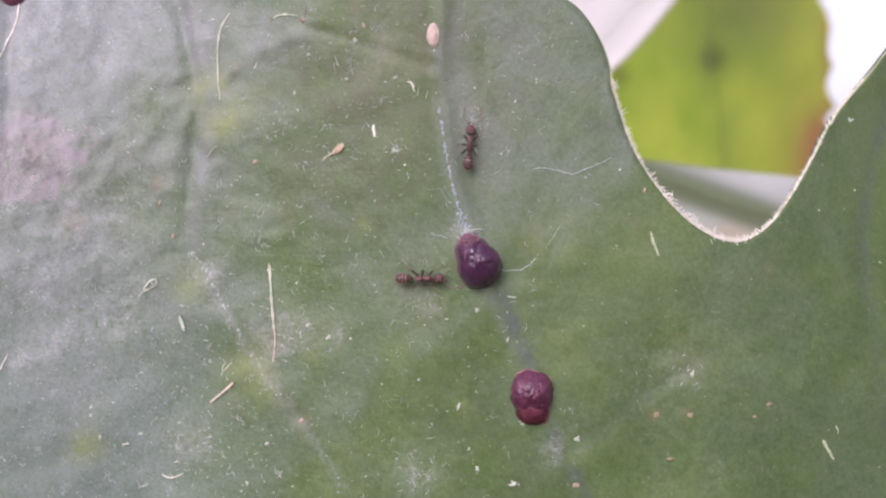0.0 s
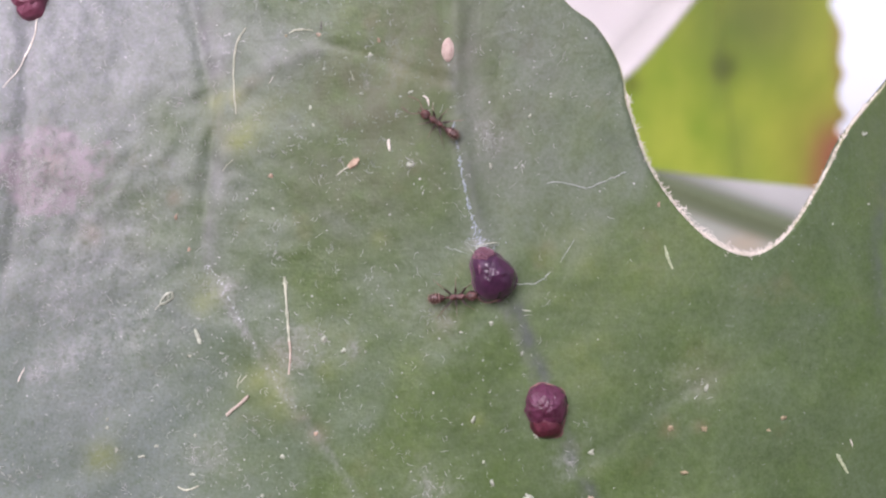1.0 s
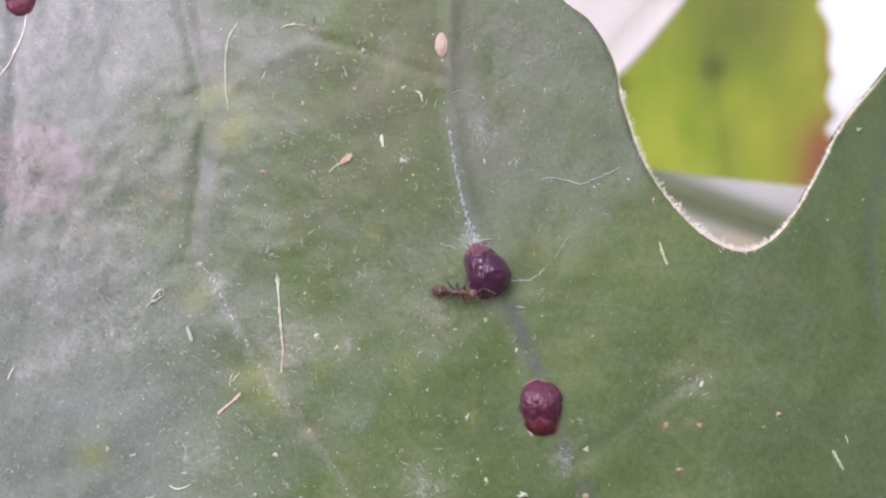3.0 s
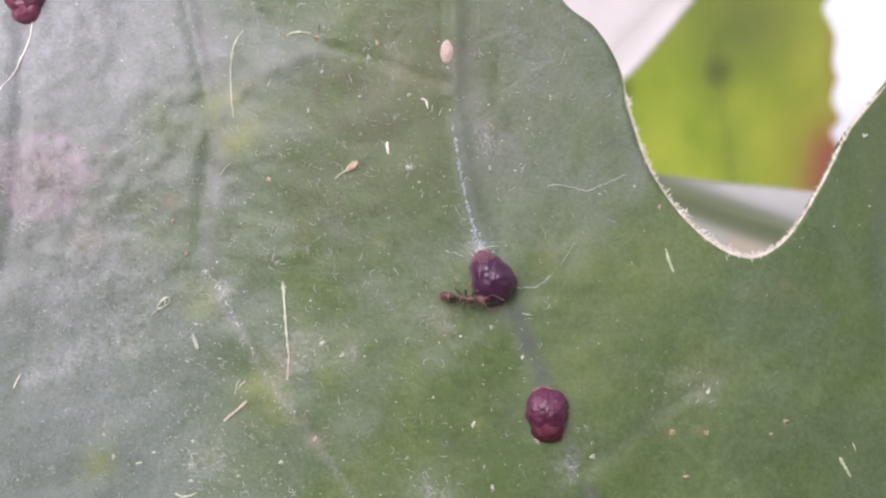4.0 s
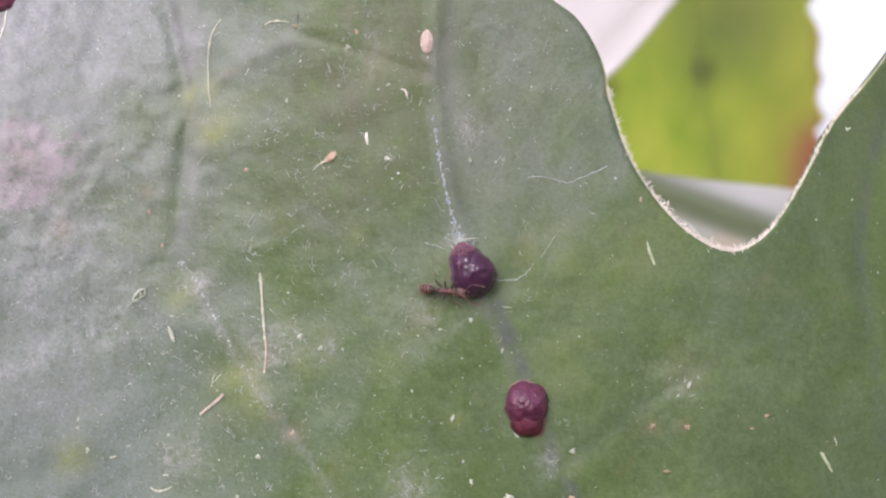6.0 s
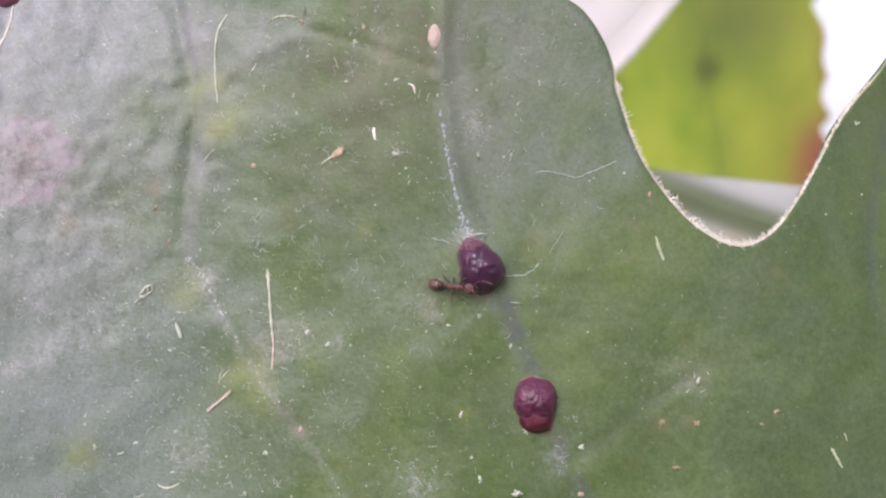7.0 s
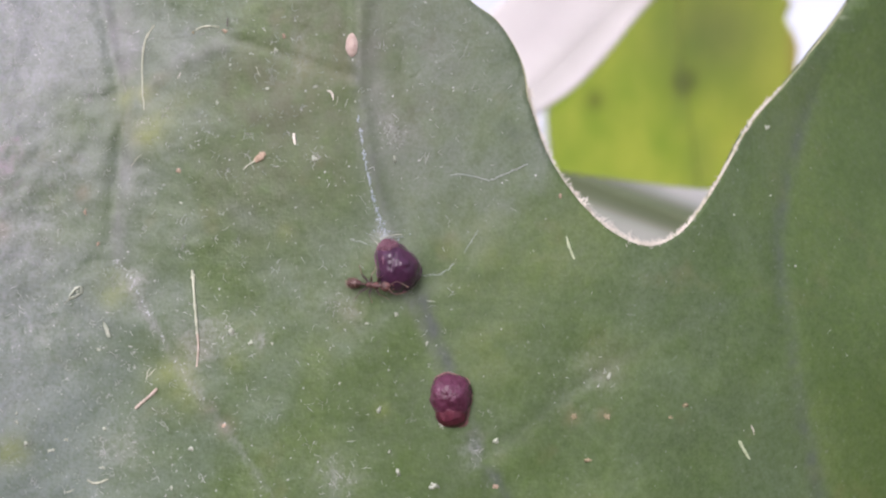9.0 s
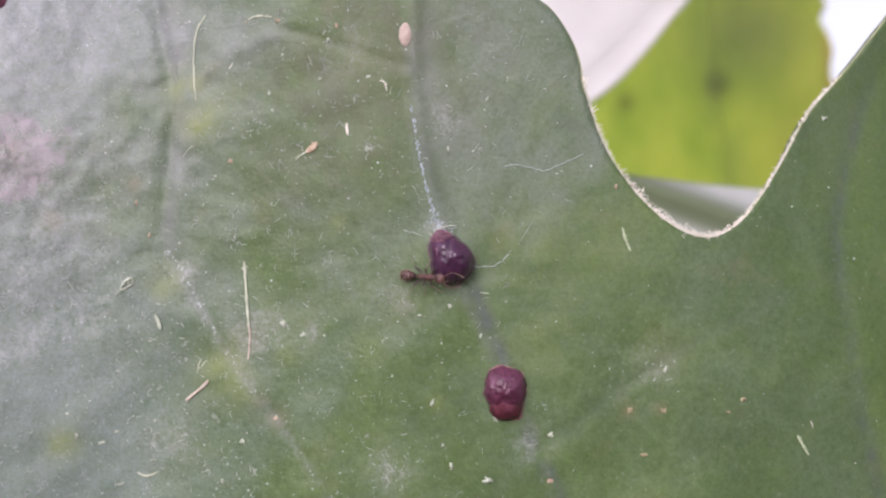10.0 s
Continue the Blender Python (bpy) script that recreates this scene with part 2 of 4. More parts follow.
ANT = glossy_body("ant_shell", (0.022, 0.009, 0.009), (0.165, 0.074, 0.066), 7500, 0.22, 0.00018, 5600)
ANT_DARK = glossy_body("ant_gaster", (0.016, 0.007, 0.008), (0.120, 0.056, 0.052), 5200, 0.18, 0.00012, 3800)
ANT_LEG = glossy_body("ant_limb", (0.012, 0.008, 0.006), (0.045, 0.020, 0.015), 3500, 0.40, 0.00002, 9000)
ANT_EYE = glossy_body("ant_eye", (0.01, 0.006, 0.005), (0.02, 0.01, 0.01), 3500, 0.2, 0.00001, 9000)
LIME = far_leaf_material("backlit_leaf", (0.31, 0.45, 0.050), (0.52, 0.60, 0.090), (0.42, 0.12, 0.11), (1.0, 1.0, 0.75), 0.5)
WOOLLY = far_leaf_material("woolly_leaf", (0.64, 0.62, 0.61), (0.75, 0.73, 0.72), (0.5, 0.48, 0.42), (1.0, 1.0, 0.97), 0.35)
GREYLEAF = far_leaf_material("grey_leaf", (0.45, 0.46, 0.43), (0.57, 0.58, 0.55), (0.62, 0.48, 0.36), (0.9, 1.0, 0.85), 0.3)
ANT_BAND = glossy_body("ant_band", (0.10, 0.050, 0.042), (0.36, 0.23, 0.19), 4200, 0.28, 0.00002, 9000)
FEELER = mottled("ant_feeler", (0.075, 0.036, 0.032), (0.21, 0.115, 0.095), 4200, 0.5, 0.4)
SHIN = mottled("ant_shin", (0.13, 0.075, 0.055), (0.28, 0.19, 0.14), 4200, 0.5, 0.4)
SOIL = mottled("garden_soil", (0.06, 0.05, 0.03), (0.12, 0.13, 0.06), 3, 0.95, 0.2, 0.02, 12)
# rib kept to the tone of the shade band painted round it
GREYRIB = mottled("grey_rib", (0.11, 0.14, 0.075), (0.15, 0.18, 0.10), 300, 0.8, 0.1)
RIB = mottled("leaf_rib", (0.12, 0.155, 0.03), (0.16, 0.20, 0.05), 300, 0.8, 0.1)


# ---- building ----
def mesh_of(name, verts, faces, mat, smooth=True):
    me = bpy.data.meshes.new(name)
    me.from_pydata([tuple(v) for v in np.asarray(verts) * 0.001], [], [tuple(f) for f in faces])
    me.materials.append(mat)
    me.polygons.foreach_set("use_smooth", [smooth] * len(me.polygons))
    me.update()
    return me


def part(name, shape, mat, parent=None, label=""):
    """One mesh object from (verts in millimetres, faces), under parent."""
    ob = new(name, mesh_of(name, shape[0], shape[1], mat))
    if parent:
        ob.parent = parent
    return tagged(ob, label)


def join(*shapes):
    verts, faces, k = [], [], 0
    for v, f in shapes:
        verts.append(np.asarray(v))
        faces += [tuple(i + k for i in q) for q in f]
        k += len(v)
    return np.concatenate(verts), faces


def ball(centre, radii, turn=None, seg=20, rings=12, warp=None):
    v, f = [], []
    for i in range(rings + 1):
        a = math.pi * i / rings
        for j in range(seg):
            b = 2 * math.pi * j / seg
            v.append((math.cos(a), math.sin(a) * math.cos(b), math.sin(a) * math.sin(b)))
    for i in range(rings):
        for j in range(seg):
            f.append((i * seg + j, i * seg + (j + 1) % seg, (i + 1) * seg + (j + 1) % seg, (i + 1) * seg + j))
    v = np.array(v)
    if warp:
        v = np.array([warp(*p) for p in v])
    v = v * np.array(radii)
    if turn is not None:
        v = v @ np.array(turn.to_matrix()).T
    return v + np.array(centre), f


def curve_points(ctrl, steps=6):
    """A smooth line through the control points."""
    p = [np.array(c, float) for c in ctrl]
    p = [2 * p[0] - p[1], *p, 2 * p[-1] - p[-2]]
    out = []
    for i in range(1, len(p) - 2):
        for s in range(steps):
            t = s / steps
            out.append(0.5 * (2 * p[i] + (p[i + 1] - p[i - 1]) * t + (2 * p[i - 1] - 5 * p[i] + 4 * p[i + 1] - p[i + 2]) * t * t
                              + (3 * p[i] - p[i - 1] - 3 * p[i + 1] + p[i + 2]) * t ** 3))
    out.append(p[-2])
    return np.array(out)


def tube(path, radii, seg=6, flat=1.0):
    """A tube along 3D points, radius by point; flat squeezes it across the leaf."""
    path = np.asarray(path, float)
    n = len(path)
    if np.isscalar(radii):
        radii = [radii] * n
    v, f = [], []
    d = np.gradient(path, axis=0)
    for i in range(n):
        t = d[i] / (np.linalg.norm(d[i]) + 1e-12)
        up = np.array([0, 1.0, 0]) if abs(t[1]) < 0.9 else np.array([1.0, 0, 0])
        s = np.cross(t, up)
        s /= np.linalg.norm(s)
        u = np.cross(s, t)
        for j in range(seg):
            a = 2 * math.pi * j / seg
            v.append(path[i] + radii[i] * (math.cos(a) * s + flat * math.sin(a) * u))
    for i in range(n - 1):
        for j in range(seg):
            f.append((i * seg + j, i * seg + (j + 1) % seg, (i + 1) * seg + (j + 1) % seg, (i + 1) * seg + j))
    f.append(tuple(range(seg)))
    f.append(tuple(reversed(range((n - 1) * seg, n * seg))))
    return np.array(v), f


# ---- the leaf's form ----
def ease(a, b, v):
    t = np.clip((v - a) / (b - a), 0, 1)
    return t * t * (3 - 2 * t)


def sag(x, z):
    """How far the leaf lies behind the plane through its middle, broad form only."""
    return (-0.9 + 1.6 * np.exp(-((x + 16) / 9) ** 2) + 6.0 * ease(12, 30, x) * ease(-8, 12, z) + 0.012 * np.clip(x - 13, 0, None) ** 2
            + 0.013 * np.clip(z - 3, 0, None) ** 2 * ease(-6, -20, x))


def at(px, py):
    """The place on the leaf, in millimetres, that lies behind a point of the first view."""
    x0, z0 = (px - 784) / ACROSS, (441 - py) / ACROSS
    x, z = x0, z0
    for _ in range(6):
        k = 1 + sag(x, z) / REACH
        x, z = x0 * k, z0 * k
    return np.array([x, float(sag(x, z)), z])


def flat(px, py):
    p = at(px, py)
    return p[[0, 2]]


def along(xz, lift=0.0):
    return np.array([(x, sag(x, z) - lift, z) for x, z in xz])


VEINS = [curve_points([flat(*p) for p in line], 8) for line in (
    [(770, -90), (775, 0), (772, 110), (790, 260), (828, 405), (880, 530), (925, 640), (965, 750), (1015, 870), (1080, 1010)],
    [(300, -90), (312, 0), (335, 110), (348, 190), (335, 330), (330, 430), (385, 530), (460, 650), (535, 750), (615, 870), (700, 1010)],
    [(25, -90), (18, 0), (12, 110), (6, 240), (-10, 400), (-60, 560)],
    [(1590, 150), (1545, 300), (1528, 430), (1546, 580), (1568, 730), (1598, 870), (1630, 1010)],
    [(772, 118), (700, 98), (610, 66), (540, 50)],
    [(345, 190), (400, 130), (460, 85), (540, 60)],
    [(990, 810), (1085, 742), (1190, 668), (1310, 596), (1420, 540), (1518, 500)])]
OUTLINE = np.concatenate([
    curve_points([(50, 26), (42, 31), (34, 25), flat(1680, -70), flat(1568, 95), flat(1478, 206), flat(1428, 300), flat(1372, 388), flat(1318, 426),
                  flat(1262, 419), flat(1195, 370), flat(1128, 280), flat(1090, 180), flat(1072, 95), flat(1030, 22), flat(960, -45), (3, 21), (-2, 29), (-9, 35)], 10)[:-1],
    curve_points([(-9, 35), (-17, 33), (-23, 27), (-31, 33), (-40, 28), (-46, 14), (-45, -6), (-38, -26), (-24, -44), (-8, -55), (0, -57), (9, -54), (25, -45),
                  (41, -27), (52, -4), (55, 14), (50, 26)], 10)[:-1]])


def line_distance(pts, line, closed=False):
    """Signed distance of points to a line (positive to its right going down), and the nearest places on it."""
    a = line
    b = np.roll(line, -1, axis=0) if closed else None
    if not closed:
        a, b = line[:-1], line[1:]
    best = np.full(len(pts), 1e9)
    near = np.zeros((len(pts), 2))
    side = np.ones(len(pts))
    for p, q in zip(a, b):
        d = q - p
        t = np.clip(((pts - p) @ d) / (d @ d + 1e-12), 0, 1)
        c = p + t[:, None] * d
        r = pts - c
        m = np.hypot(r[:, 0], r[:, 1])
        k = m < best
        best[k], near[k] = m[k], c[k]
        side[k] = np.sign(r[k, 0] * -d[1] + r[k, 1] * d[0])
    return best, near, side


def inside(pts, poly):
    res = np.zeros(len(pts), bool)
    for p, q in zip(poly, np.roll(poly, -1, axis=0)):
        if p[1] == q[1]:
            continue
        k = (p[1] > pts[:, 1]) != (q[1] > pts[:, 1])
        res ^= k & (pts[:, 0] < (q[0] - p[0]) * (pts[:, 1] - p[1]) / (q[1] - p[1]) + p[0])
    return res


def sheet(poly, xs, zs):
    """A net of quads that fills an outline, its rim drawn onto the outline. Returns the flat points and faces."""
    gx, gz = np.meshgrid(xs, zs)
    pts = np.stack([gx.ravel(), gz.ravel()], 1)
    nx = len(xs)
    dist, near, _ = line_distance(pts, poly, True)
    within = inside(pts, poly)
    cx, cz = np.gradient(xs), np.gradient(zs)
    cell = np.maximum(*np.meshgrid(cx, cz)).ravel()
    snap = dist < 0.62 * cell
    keep = within | snap
    pts = np.where(snap[:, None], near, pts)
    faces = []
    for j in range(len(zs) - 1):
        for i in range(nx - 1):
            q = [j * nx + i, j * nx + i + 1, (j + 1) * nx + i + 1, (j + 1) * nx + i]
            k = [v for v in q if keep[v]]
            if len(k) >= 3 and any(within[v] and not snap[v] for v in k):
                c = pts[k]
                turns = [(c[m - 1][0] - c[m - 2][0]) * (c[m][1] - c[m - 1][1]) - (c[m - 1][1] - c[m - 2][1]) * (c[m][0] - c[m - 1][0]) for m in range(len(k))]
                if min(turns) > 0.02 * cx[i] * cz[j]:
                    faces.append(tuple(k))
                elif len(k) == 4:
                    m = int(np.argmin(turns)) - 1
                    faces.append(tuple(k[:m % 4] + k[m % 4 + 1:]))
    used = sorted({v for f in faces for v in f})
    index = {v: n for n, v in enumerate(used)}
    return pts[used], [tuple(index[v] for v in f) for f in faces]


def spread(*runs):
    """Coordinates with a step of their own on each run (start, end, step)."""
    out = []
    for a, b, s in runs:
        out += list(np.arange(a, b - 1e-6, s))
    return np.array(out + [runs[-1][1]])


def fractal(x, z, scale, octaves=3):
    return np.array([noise.fractal((a * scale, b * scale, 3.7), 1.0, 2.0, octaves) for a, b in zip(x, z)])


def store(me, name, values):
    me.attributes.new(name, "FLOAT", "POINT").data.foreach_set("value", np.clip(values, 0, 1).astype(np.float32))


def blot(pts, spots):
    """Soft round stains: (px, py, radius, strength) in sheet units."""
    v = np.zeros(len(pts))
    for px, py, r, s in spots:
        c = flat(px, py)
        v = np.maximum(v, s * np.exp(-(((pts - c) ** 2).sum(1)) / (r / ACROSS) ** 2))
    return v


# ---- ground far below, and the leaf ----
# unseen sheet added far below; it closes the place and bounces light up
me = bpy.data.meshes.new("ground")
me.from_pydata([(-3000, -3000, -1.3), (3000, -3000, -1.3), (3000, 3000, -1.3), (-3000, 3000, -1.3)], [], [(0, 1, 2, 3)])
me.materials.append(SOIL)
tagged(new("ground", me), "dark garden soil with sparse green growth", "ground", kind="structure")


def relief(pts):
    """Fine form of the leaf's face: quilting between the veins, ridges and grooves along them."""
    x, z = pts[:, 0], pts[:, 1]
    h = 0.10 * fractal(x, z, 0.30, 2) * (1 + 0.8 * ease(0, -18, x))
    quilt = fractal(x, z, 1.05, 3)
    corner = ease(-4, -16, x) * ease(-8, 6, z)
    h += 0.098 * quilt * (0.26 + 0.9 * corner) + 0.034 * fractal(x, z, 2.1, 2) * (0.35 + 0.4 * ease(4, -14, x) + 1.0 * corner)
    for k, line in enumerate(VEINS):
        d, _, side = line_distance(pts, line)
        s = d * side
        if k == 0:
            low = ease(-0.5, -2, z)
            h += (1 - 1.6 * low) * -0.14 * np.exp(-((s - 0.25) / 0.45) ** 2) + 0.05 * np.exp(-((s + 0.40) / 0.30) ** 2)
        elif k == 1:
            fade = 0.10 + 0.90 * ease(-2, 4, z)
            h += fade * (0.19 * np.exp(-(s / 0.31) ** 2) - 0.08 * np.exp(-((s - 0.9) / 0.5) ** 2) - 0.06 * np.exp(-((s + 1.0) / 0.6) ** 2))
        elif k == 2:
            h += 0.24 * np.exp(-(s / 0.45) ** 2)
        elif k == 3:
            h += 0.14 * np.exp(-(s / 0.8) ** 2)
        elif k == 6:
            h += 0.05 * np.exp(-(s / 0.4) ** 2)
        elif k == 4:
            h += 0.10 * np.exp(-(s / 0.25) ** 2)
        else:
            h += -0.12 * np.exp(-(s / 0.5) ** 2)
    return h


FACE_X, FACE_Z = np.arange(-30, 32.01, 0.25), np.arange(-32, 20.01, 0.25)
FACE = relief(np.stack([g.ravel() for g in np.meshgrid(FACE_X, FACE_Z)], 1)).reshape(len(FACE_Z), len(FACE_X))


def face(x, z):
    """The fine form of the leaf's face at a place, from the table above."""
    a = np.clip((np.asarray(x) - FACE_X[0]) / 0.25, 0, len(FACE_X) - 1.001)
    b = np.clip((np.asarray(z) - FACE_Z[0]) / 0.25, 0, len(FACE_Z) - 1.001)
    i, j = a.astype(int), b.astype(int)
    u, v = a - i, b - j
    return (FACE[j, i] * (1 - u) + FACE[j, i + 1] * u) * (1 - v) + (FACE[j + 1, i] * (1 - u) + FACE[j + 1, i + 1] * u) * v


def lay(px, py, lift=0.0):
    """The place on the leaf's true face behind a point of the first view."""
    p = at(px, py)
    return p + np.array([0, float(face(p[0], p[2])) - lift, 0])


def laid(xz, lift=0.0):
    xz = np.asarray(xz, float)
    return np.stack([xz[:, 0], sag(xz[:, 0], xz[:, 1]) + face(xz[:, 0], xz[:, 1]) - lift, xz[:, 1]], 1)


def lobed_leaf():
    root = new("lobed_leaf")
    tagged(root, "large dusty dark green lobed leaf with downy notched edge", "leaf")
    pts, faces = sheet(OUTLINE, spread((-47, -28, 1.2), (-28, 30, 0.26), (30, 56, 1.2)), spread((-58, -18, 1.2), (-18, 19, 0.26), (19, 36, 1.2)))
    h = relief(pts)
    x, z = pts[:, 0], pts[:, 1]
    verts = np.stack([x, sag(x, z) + h, z], 1)
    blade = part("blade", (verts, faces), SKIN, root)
    me = blade.data
    wob = fractal(x, z, 0.22, 4)
    wob2 = fractal(x, z, 0.9, 4)
    store(me, "yellow", blot(pts, [(368, 155, 30, 1.15), (390, 208, 36, 1.0), (445, 655, 50, .6), (470, 700, 34, .4), (150, 785, 32, .75), (545, 632, 18, .4), (335, 500, 34, .5),
                                   (440, 180, 30, .3), (560, 560, 40, .2), (820, 720, 14, .5), (640, 400, 16, .4), (1010, 620, 60, .25), (700, 100, 60, .2), (1000, 440, 90, .2)]) * 0.56 * (1 + 1.1 * wob2))
    # dust film, with the upper left's sheen painted in as more of it
    film_and_sheen = 0.33 + 0.67 * ease(-7, -22, x) + 0.24 * wob + 0.20 * fractal(x, z, 0.55, 3)
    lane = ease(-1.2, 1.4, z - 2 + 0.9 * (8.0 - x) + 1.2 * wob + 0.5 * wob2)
    film_and_sheen += 0.35 * blot(pts, [(120, 60, 150, 1), (30, 20, 190, 1.1), (90, 540, 120, .8), (40, 780, 120, .8), (940, 160, 130, .45), (480, 90, 60, .5)])
    film_and_sheen -= 0.40 * blot(pts, [(265, 220, 95, 1), (240, 340, 80, .9), (620, 240, 170, .8), (640, 60, 120, 1.6), (560, 430, 120, .5), (700, 190, 110, 1.0), (700, 40, 130, 1.3), (590, 130, 110, 1.1), (800, 180, 70, .5), (720, 660, 170, .6), (640, 780, 110, .5)])
    # darker strip left of two veins, their groove shade put into the colour
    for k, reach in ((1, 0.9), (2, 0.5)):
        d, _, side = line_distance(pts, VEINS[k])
        film_and_sheen *= 1 - 0.14 * ease(-4, 2, z) * np.exp(-((d * side + 0.35 * reach) / (0.6 * reach)) ** 2)
    film_and_sheen = np.clip(film_and_sheen, 0.05, 0.95) * (0.30 + 0.70 * lane)
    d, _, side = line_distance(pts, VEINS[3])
    film_and_sheen *= 1 - 0.90 * ease(12, 17, x) * ease(-0.2, 0.9, d * side)
    film_and_sheen += 0.12 * blot(pts, [(1290, 510, 110, 1), (1520, 820, 130, 1)]) - 0.10 * blot(pts, [(1080, 820, 90, 1)])
    store(me, "film_and_sheen", film_and_sheen)
    # pale blots: mostly sheen put into the colour, some pale patches lower left
    store(me, "wax_and_sheen", blot(pts, [(30, 30, 190, .95), (140, 90, 110, .6), (240, 30, 90, .36), (356, 60, 26, .7), (352, 150, 20, .55), (365, 215, 18, .45), (355, 300, 18, .35), (470, 85, 40, .4), (540, 62, 34, .22),
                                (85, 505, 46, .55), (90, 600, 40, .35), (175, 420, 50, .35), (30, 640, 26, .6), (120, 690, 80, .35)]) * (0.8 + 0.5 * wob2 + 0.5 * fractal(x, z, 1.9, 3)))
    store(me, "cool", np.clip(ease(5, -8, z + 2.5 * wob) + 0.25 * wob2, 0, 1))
    store(me, "olive", np.clip(blot(pts, [(640, 150, 120, .75), (710, 65, 110, .9), (900, 70, 120, .35), (860, 200, 110, .45), (600, 300, 120, .45), (700, 260, 90, .5), (780, 170, 90, .5), (560, 120, 90, .5)]) * (0.85 + 0.9 * wob2), 0, 0.9))
    vein = np.zeros(len(pts))
    for k, (line, wide, much) in enumerate(zip(VEINS, (0.36, 0.24, 0.3, 0.1, 0.1, 0.5), (0.22, 0.75, 0.4, 0.0, 0.0, 0.2))):
        d, _, side = line_distance(pts, line)
        s = d * side
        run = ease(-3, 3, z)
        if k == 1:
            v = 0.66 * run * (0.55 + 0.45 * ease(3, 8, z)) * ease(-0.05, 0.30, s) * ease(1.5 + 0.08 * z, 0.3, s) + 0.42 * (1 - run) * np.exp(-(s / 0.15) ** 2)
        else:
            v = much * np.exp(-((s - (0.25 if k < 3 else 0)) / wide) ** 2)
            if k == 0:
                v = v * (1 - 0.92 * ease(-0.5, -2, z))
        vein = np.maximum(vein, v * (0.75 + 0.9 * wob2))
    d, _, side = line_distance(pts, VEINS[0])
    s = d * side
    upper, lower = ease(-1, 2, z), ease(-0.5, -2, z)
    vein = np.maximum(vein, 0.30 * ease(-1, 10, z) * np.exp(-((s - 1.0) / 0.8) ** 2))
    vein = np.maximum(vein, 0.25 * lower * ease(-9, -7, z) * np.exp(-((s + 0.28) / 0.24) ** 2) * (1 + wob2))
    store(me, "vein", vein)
    slate = 0.74 * ease(-1.0, -2.5, z) * np.exp(-((s - 0.30) / 0.42) ** 2) + 0.42 * upper * ease(12, 9, z) * np.exp(-((s - 0.26) / 0.35) ** 2)
    d, _, side = line_distance(pts, VEINS[3])
    slate = np.maximum(slate, 0.42 * np.exp(-(d / 0.50) ** 2))
    slate = np.maximum(slate, 0.16 * np.exp(-(line_distance(pts, VEINS[6])[0] / 0.35) ** 2))
    slate = np.maximum(slate, blot(pts, [(1068, 222, 24, .42), (1040, 205, 18, .25)]))
    store(me, "slate", slate * (0.85 + 0.9 * wob2 + 0.5 * fractal(x, z, 2.4, 3)))
    crust = blot(pts, [(1200, 660, 60, .06), (740, 838, 36, .3), (345, 780, 42, .28), (38, 640, 20, .9), (90, 600, 60, .35), (80, 500, 70, .35), (500, 600, 50, .35), (820, 412, 22, .4),
                       (760, 540, 45, .15), (600, 595, 12, .5), (372, 485, 22, .45), (830, 210, 40, .2), (985, 800, 34, .25), (660, 70, 60, .12), (130, 400, 90, .3), (170, 560, 100, .25)])
    d, _, side = line_distance(pts, VEINS[1])
    crust = np.maximum(crust, 0.26 * ease(2, -3, z) * np.exp(-(d / 0.26) ** 2))
    store(me, "crust", crust * (1 + 1.2 * wob2) + 0.05)
    store(me, "rust", blot(pts, [(281, 326, 13, .55), (490, 602, 30, .16), (536, 745, 18, .3), (505, 715, 16, .2), (1222, 640, 45, .10), (760, 545, 34, .10),
                                 (130, 395, 22, .25), (1215, 732, 12, .25), (1160, 735, 12, .25), (62, 268, 24, .25)]) * (1 + 0.9 * wob2))
    c = flat(50, 285)
    r = np.hypot((x - c[0]) / 2.75, (z - c[1]) / 2.45) + 0.40 * wob2 + 0.22 * fractal(x, z, 2.6, 2)
    store(me, "pink", 0.90 * ease(1.12, 0.8, r))
    thick = blade.modifiers.new("thickness", "SOLIDIFY")
    thick.thickness, thick.offset = 0.0004, 1.0 if me.polygons[0].normal.y > 0 else -1.0
    # pale rolled edge and the petiole
    loop = np.concatenate([OUTLINE, OUTLINE[:1]])
    rim = along(loop, -0.19)
    fine = line_distance(rim[:, [0, 2]], np.array([flat(1090, 180), flat(1318, 426), flat(1478, 206)]))[0]
    part("margin", tube(rim, 0.045 + 0.035 * np.exp(-(fine / 9) ** 2), 8, 2.4), RIM, root, "pale cream rolled leaf edge")
    part("petiole", tube(along(curve_points([(0, -55), (0.5, -62), (3, -72), (4, -90)], 6), -0.8), [1.4 - 0.01 * k for k in range(19)], 10), RIM, root, "pale green leaf stalk")
    # down on the edge of the notch
    rng = np.random.RandomState(4)
    shapes = []
    notch = curve_points([flat(1082, 140), flat(1090, 180), flat(1128, 280), flat(1195, 370), flat(1262, 419), flat(1318, 426), flat(1372, 388), flat(1428, 300), flat(1478, 206), flat(1530, 140)], 40)
    for _ in range(2600):
        i = rng.randint(1, len(notch) - 2)
        clump = 0.55 + 0.45 * math.sin(i * 0.31) * math.sin(i * 0.117 + 1)
        thin = 0.35 if i > 345 or i < 50 else 1.0
        if rng.rand() > clump * thin + 0.15:
            continue
        p = notch[i] + (notch[i + 1] - notch[i]) * rng.rand()
        t = (notch[i + 1] - notch[i - 1])
        t /= np.linalg.norm(t)
        out = np.array([-t[1], t[0]])
        if (np.array(flat(1290, 200)) - p) @ out < 0:
            out = -out
        long = (0.07 + 0.26 * rng.rand() ** 2) * (0.8 if i > 230 else 1) * (1.3 if 100 < i < 190 else 1)
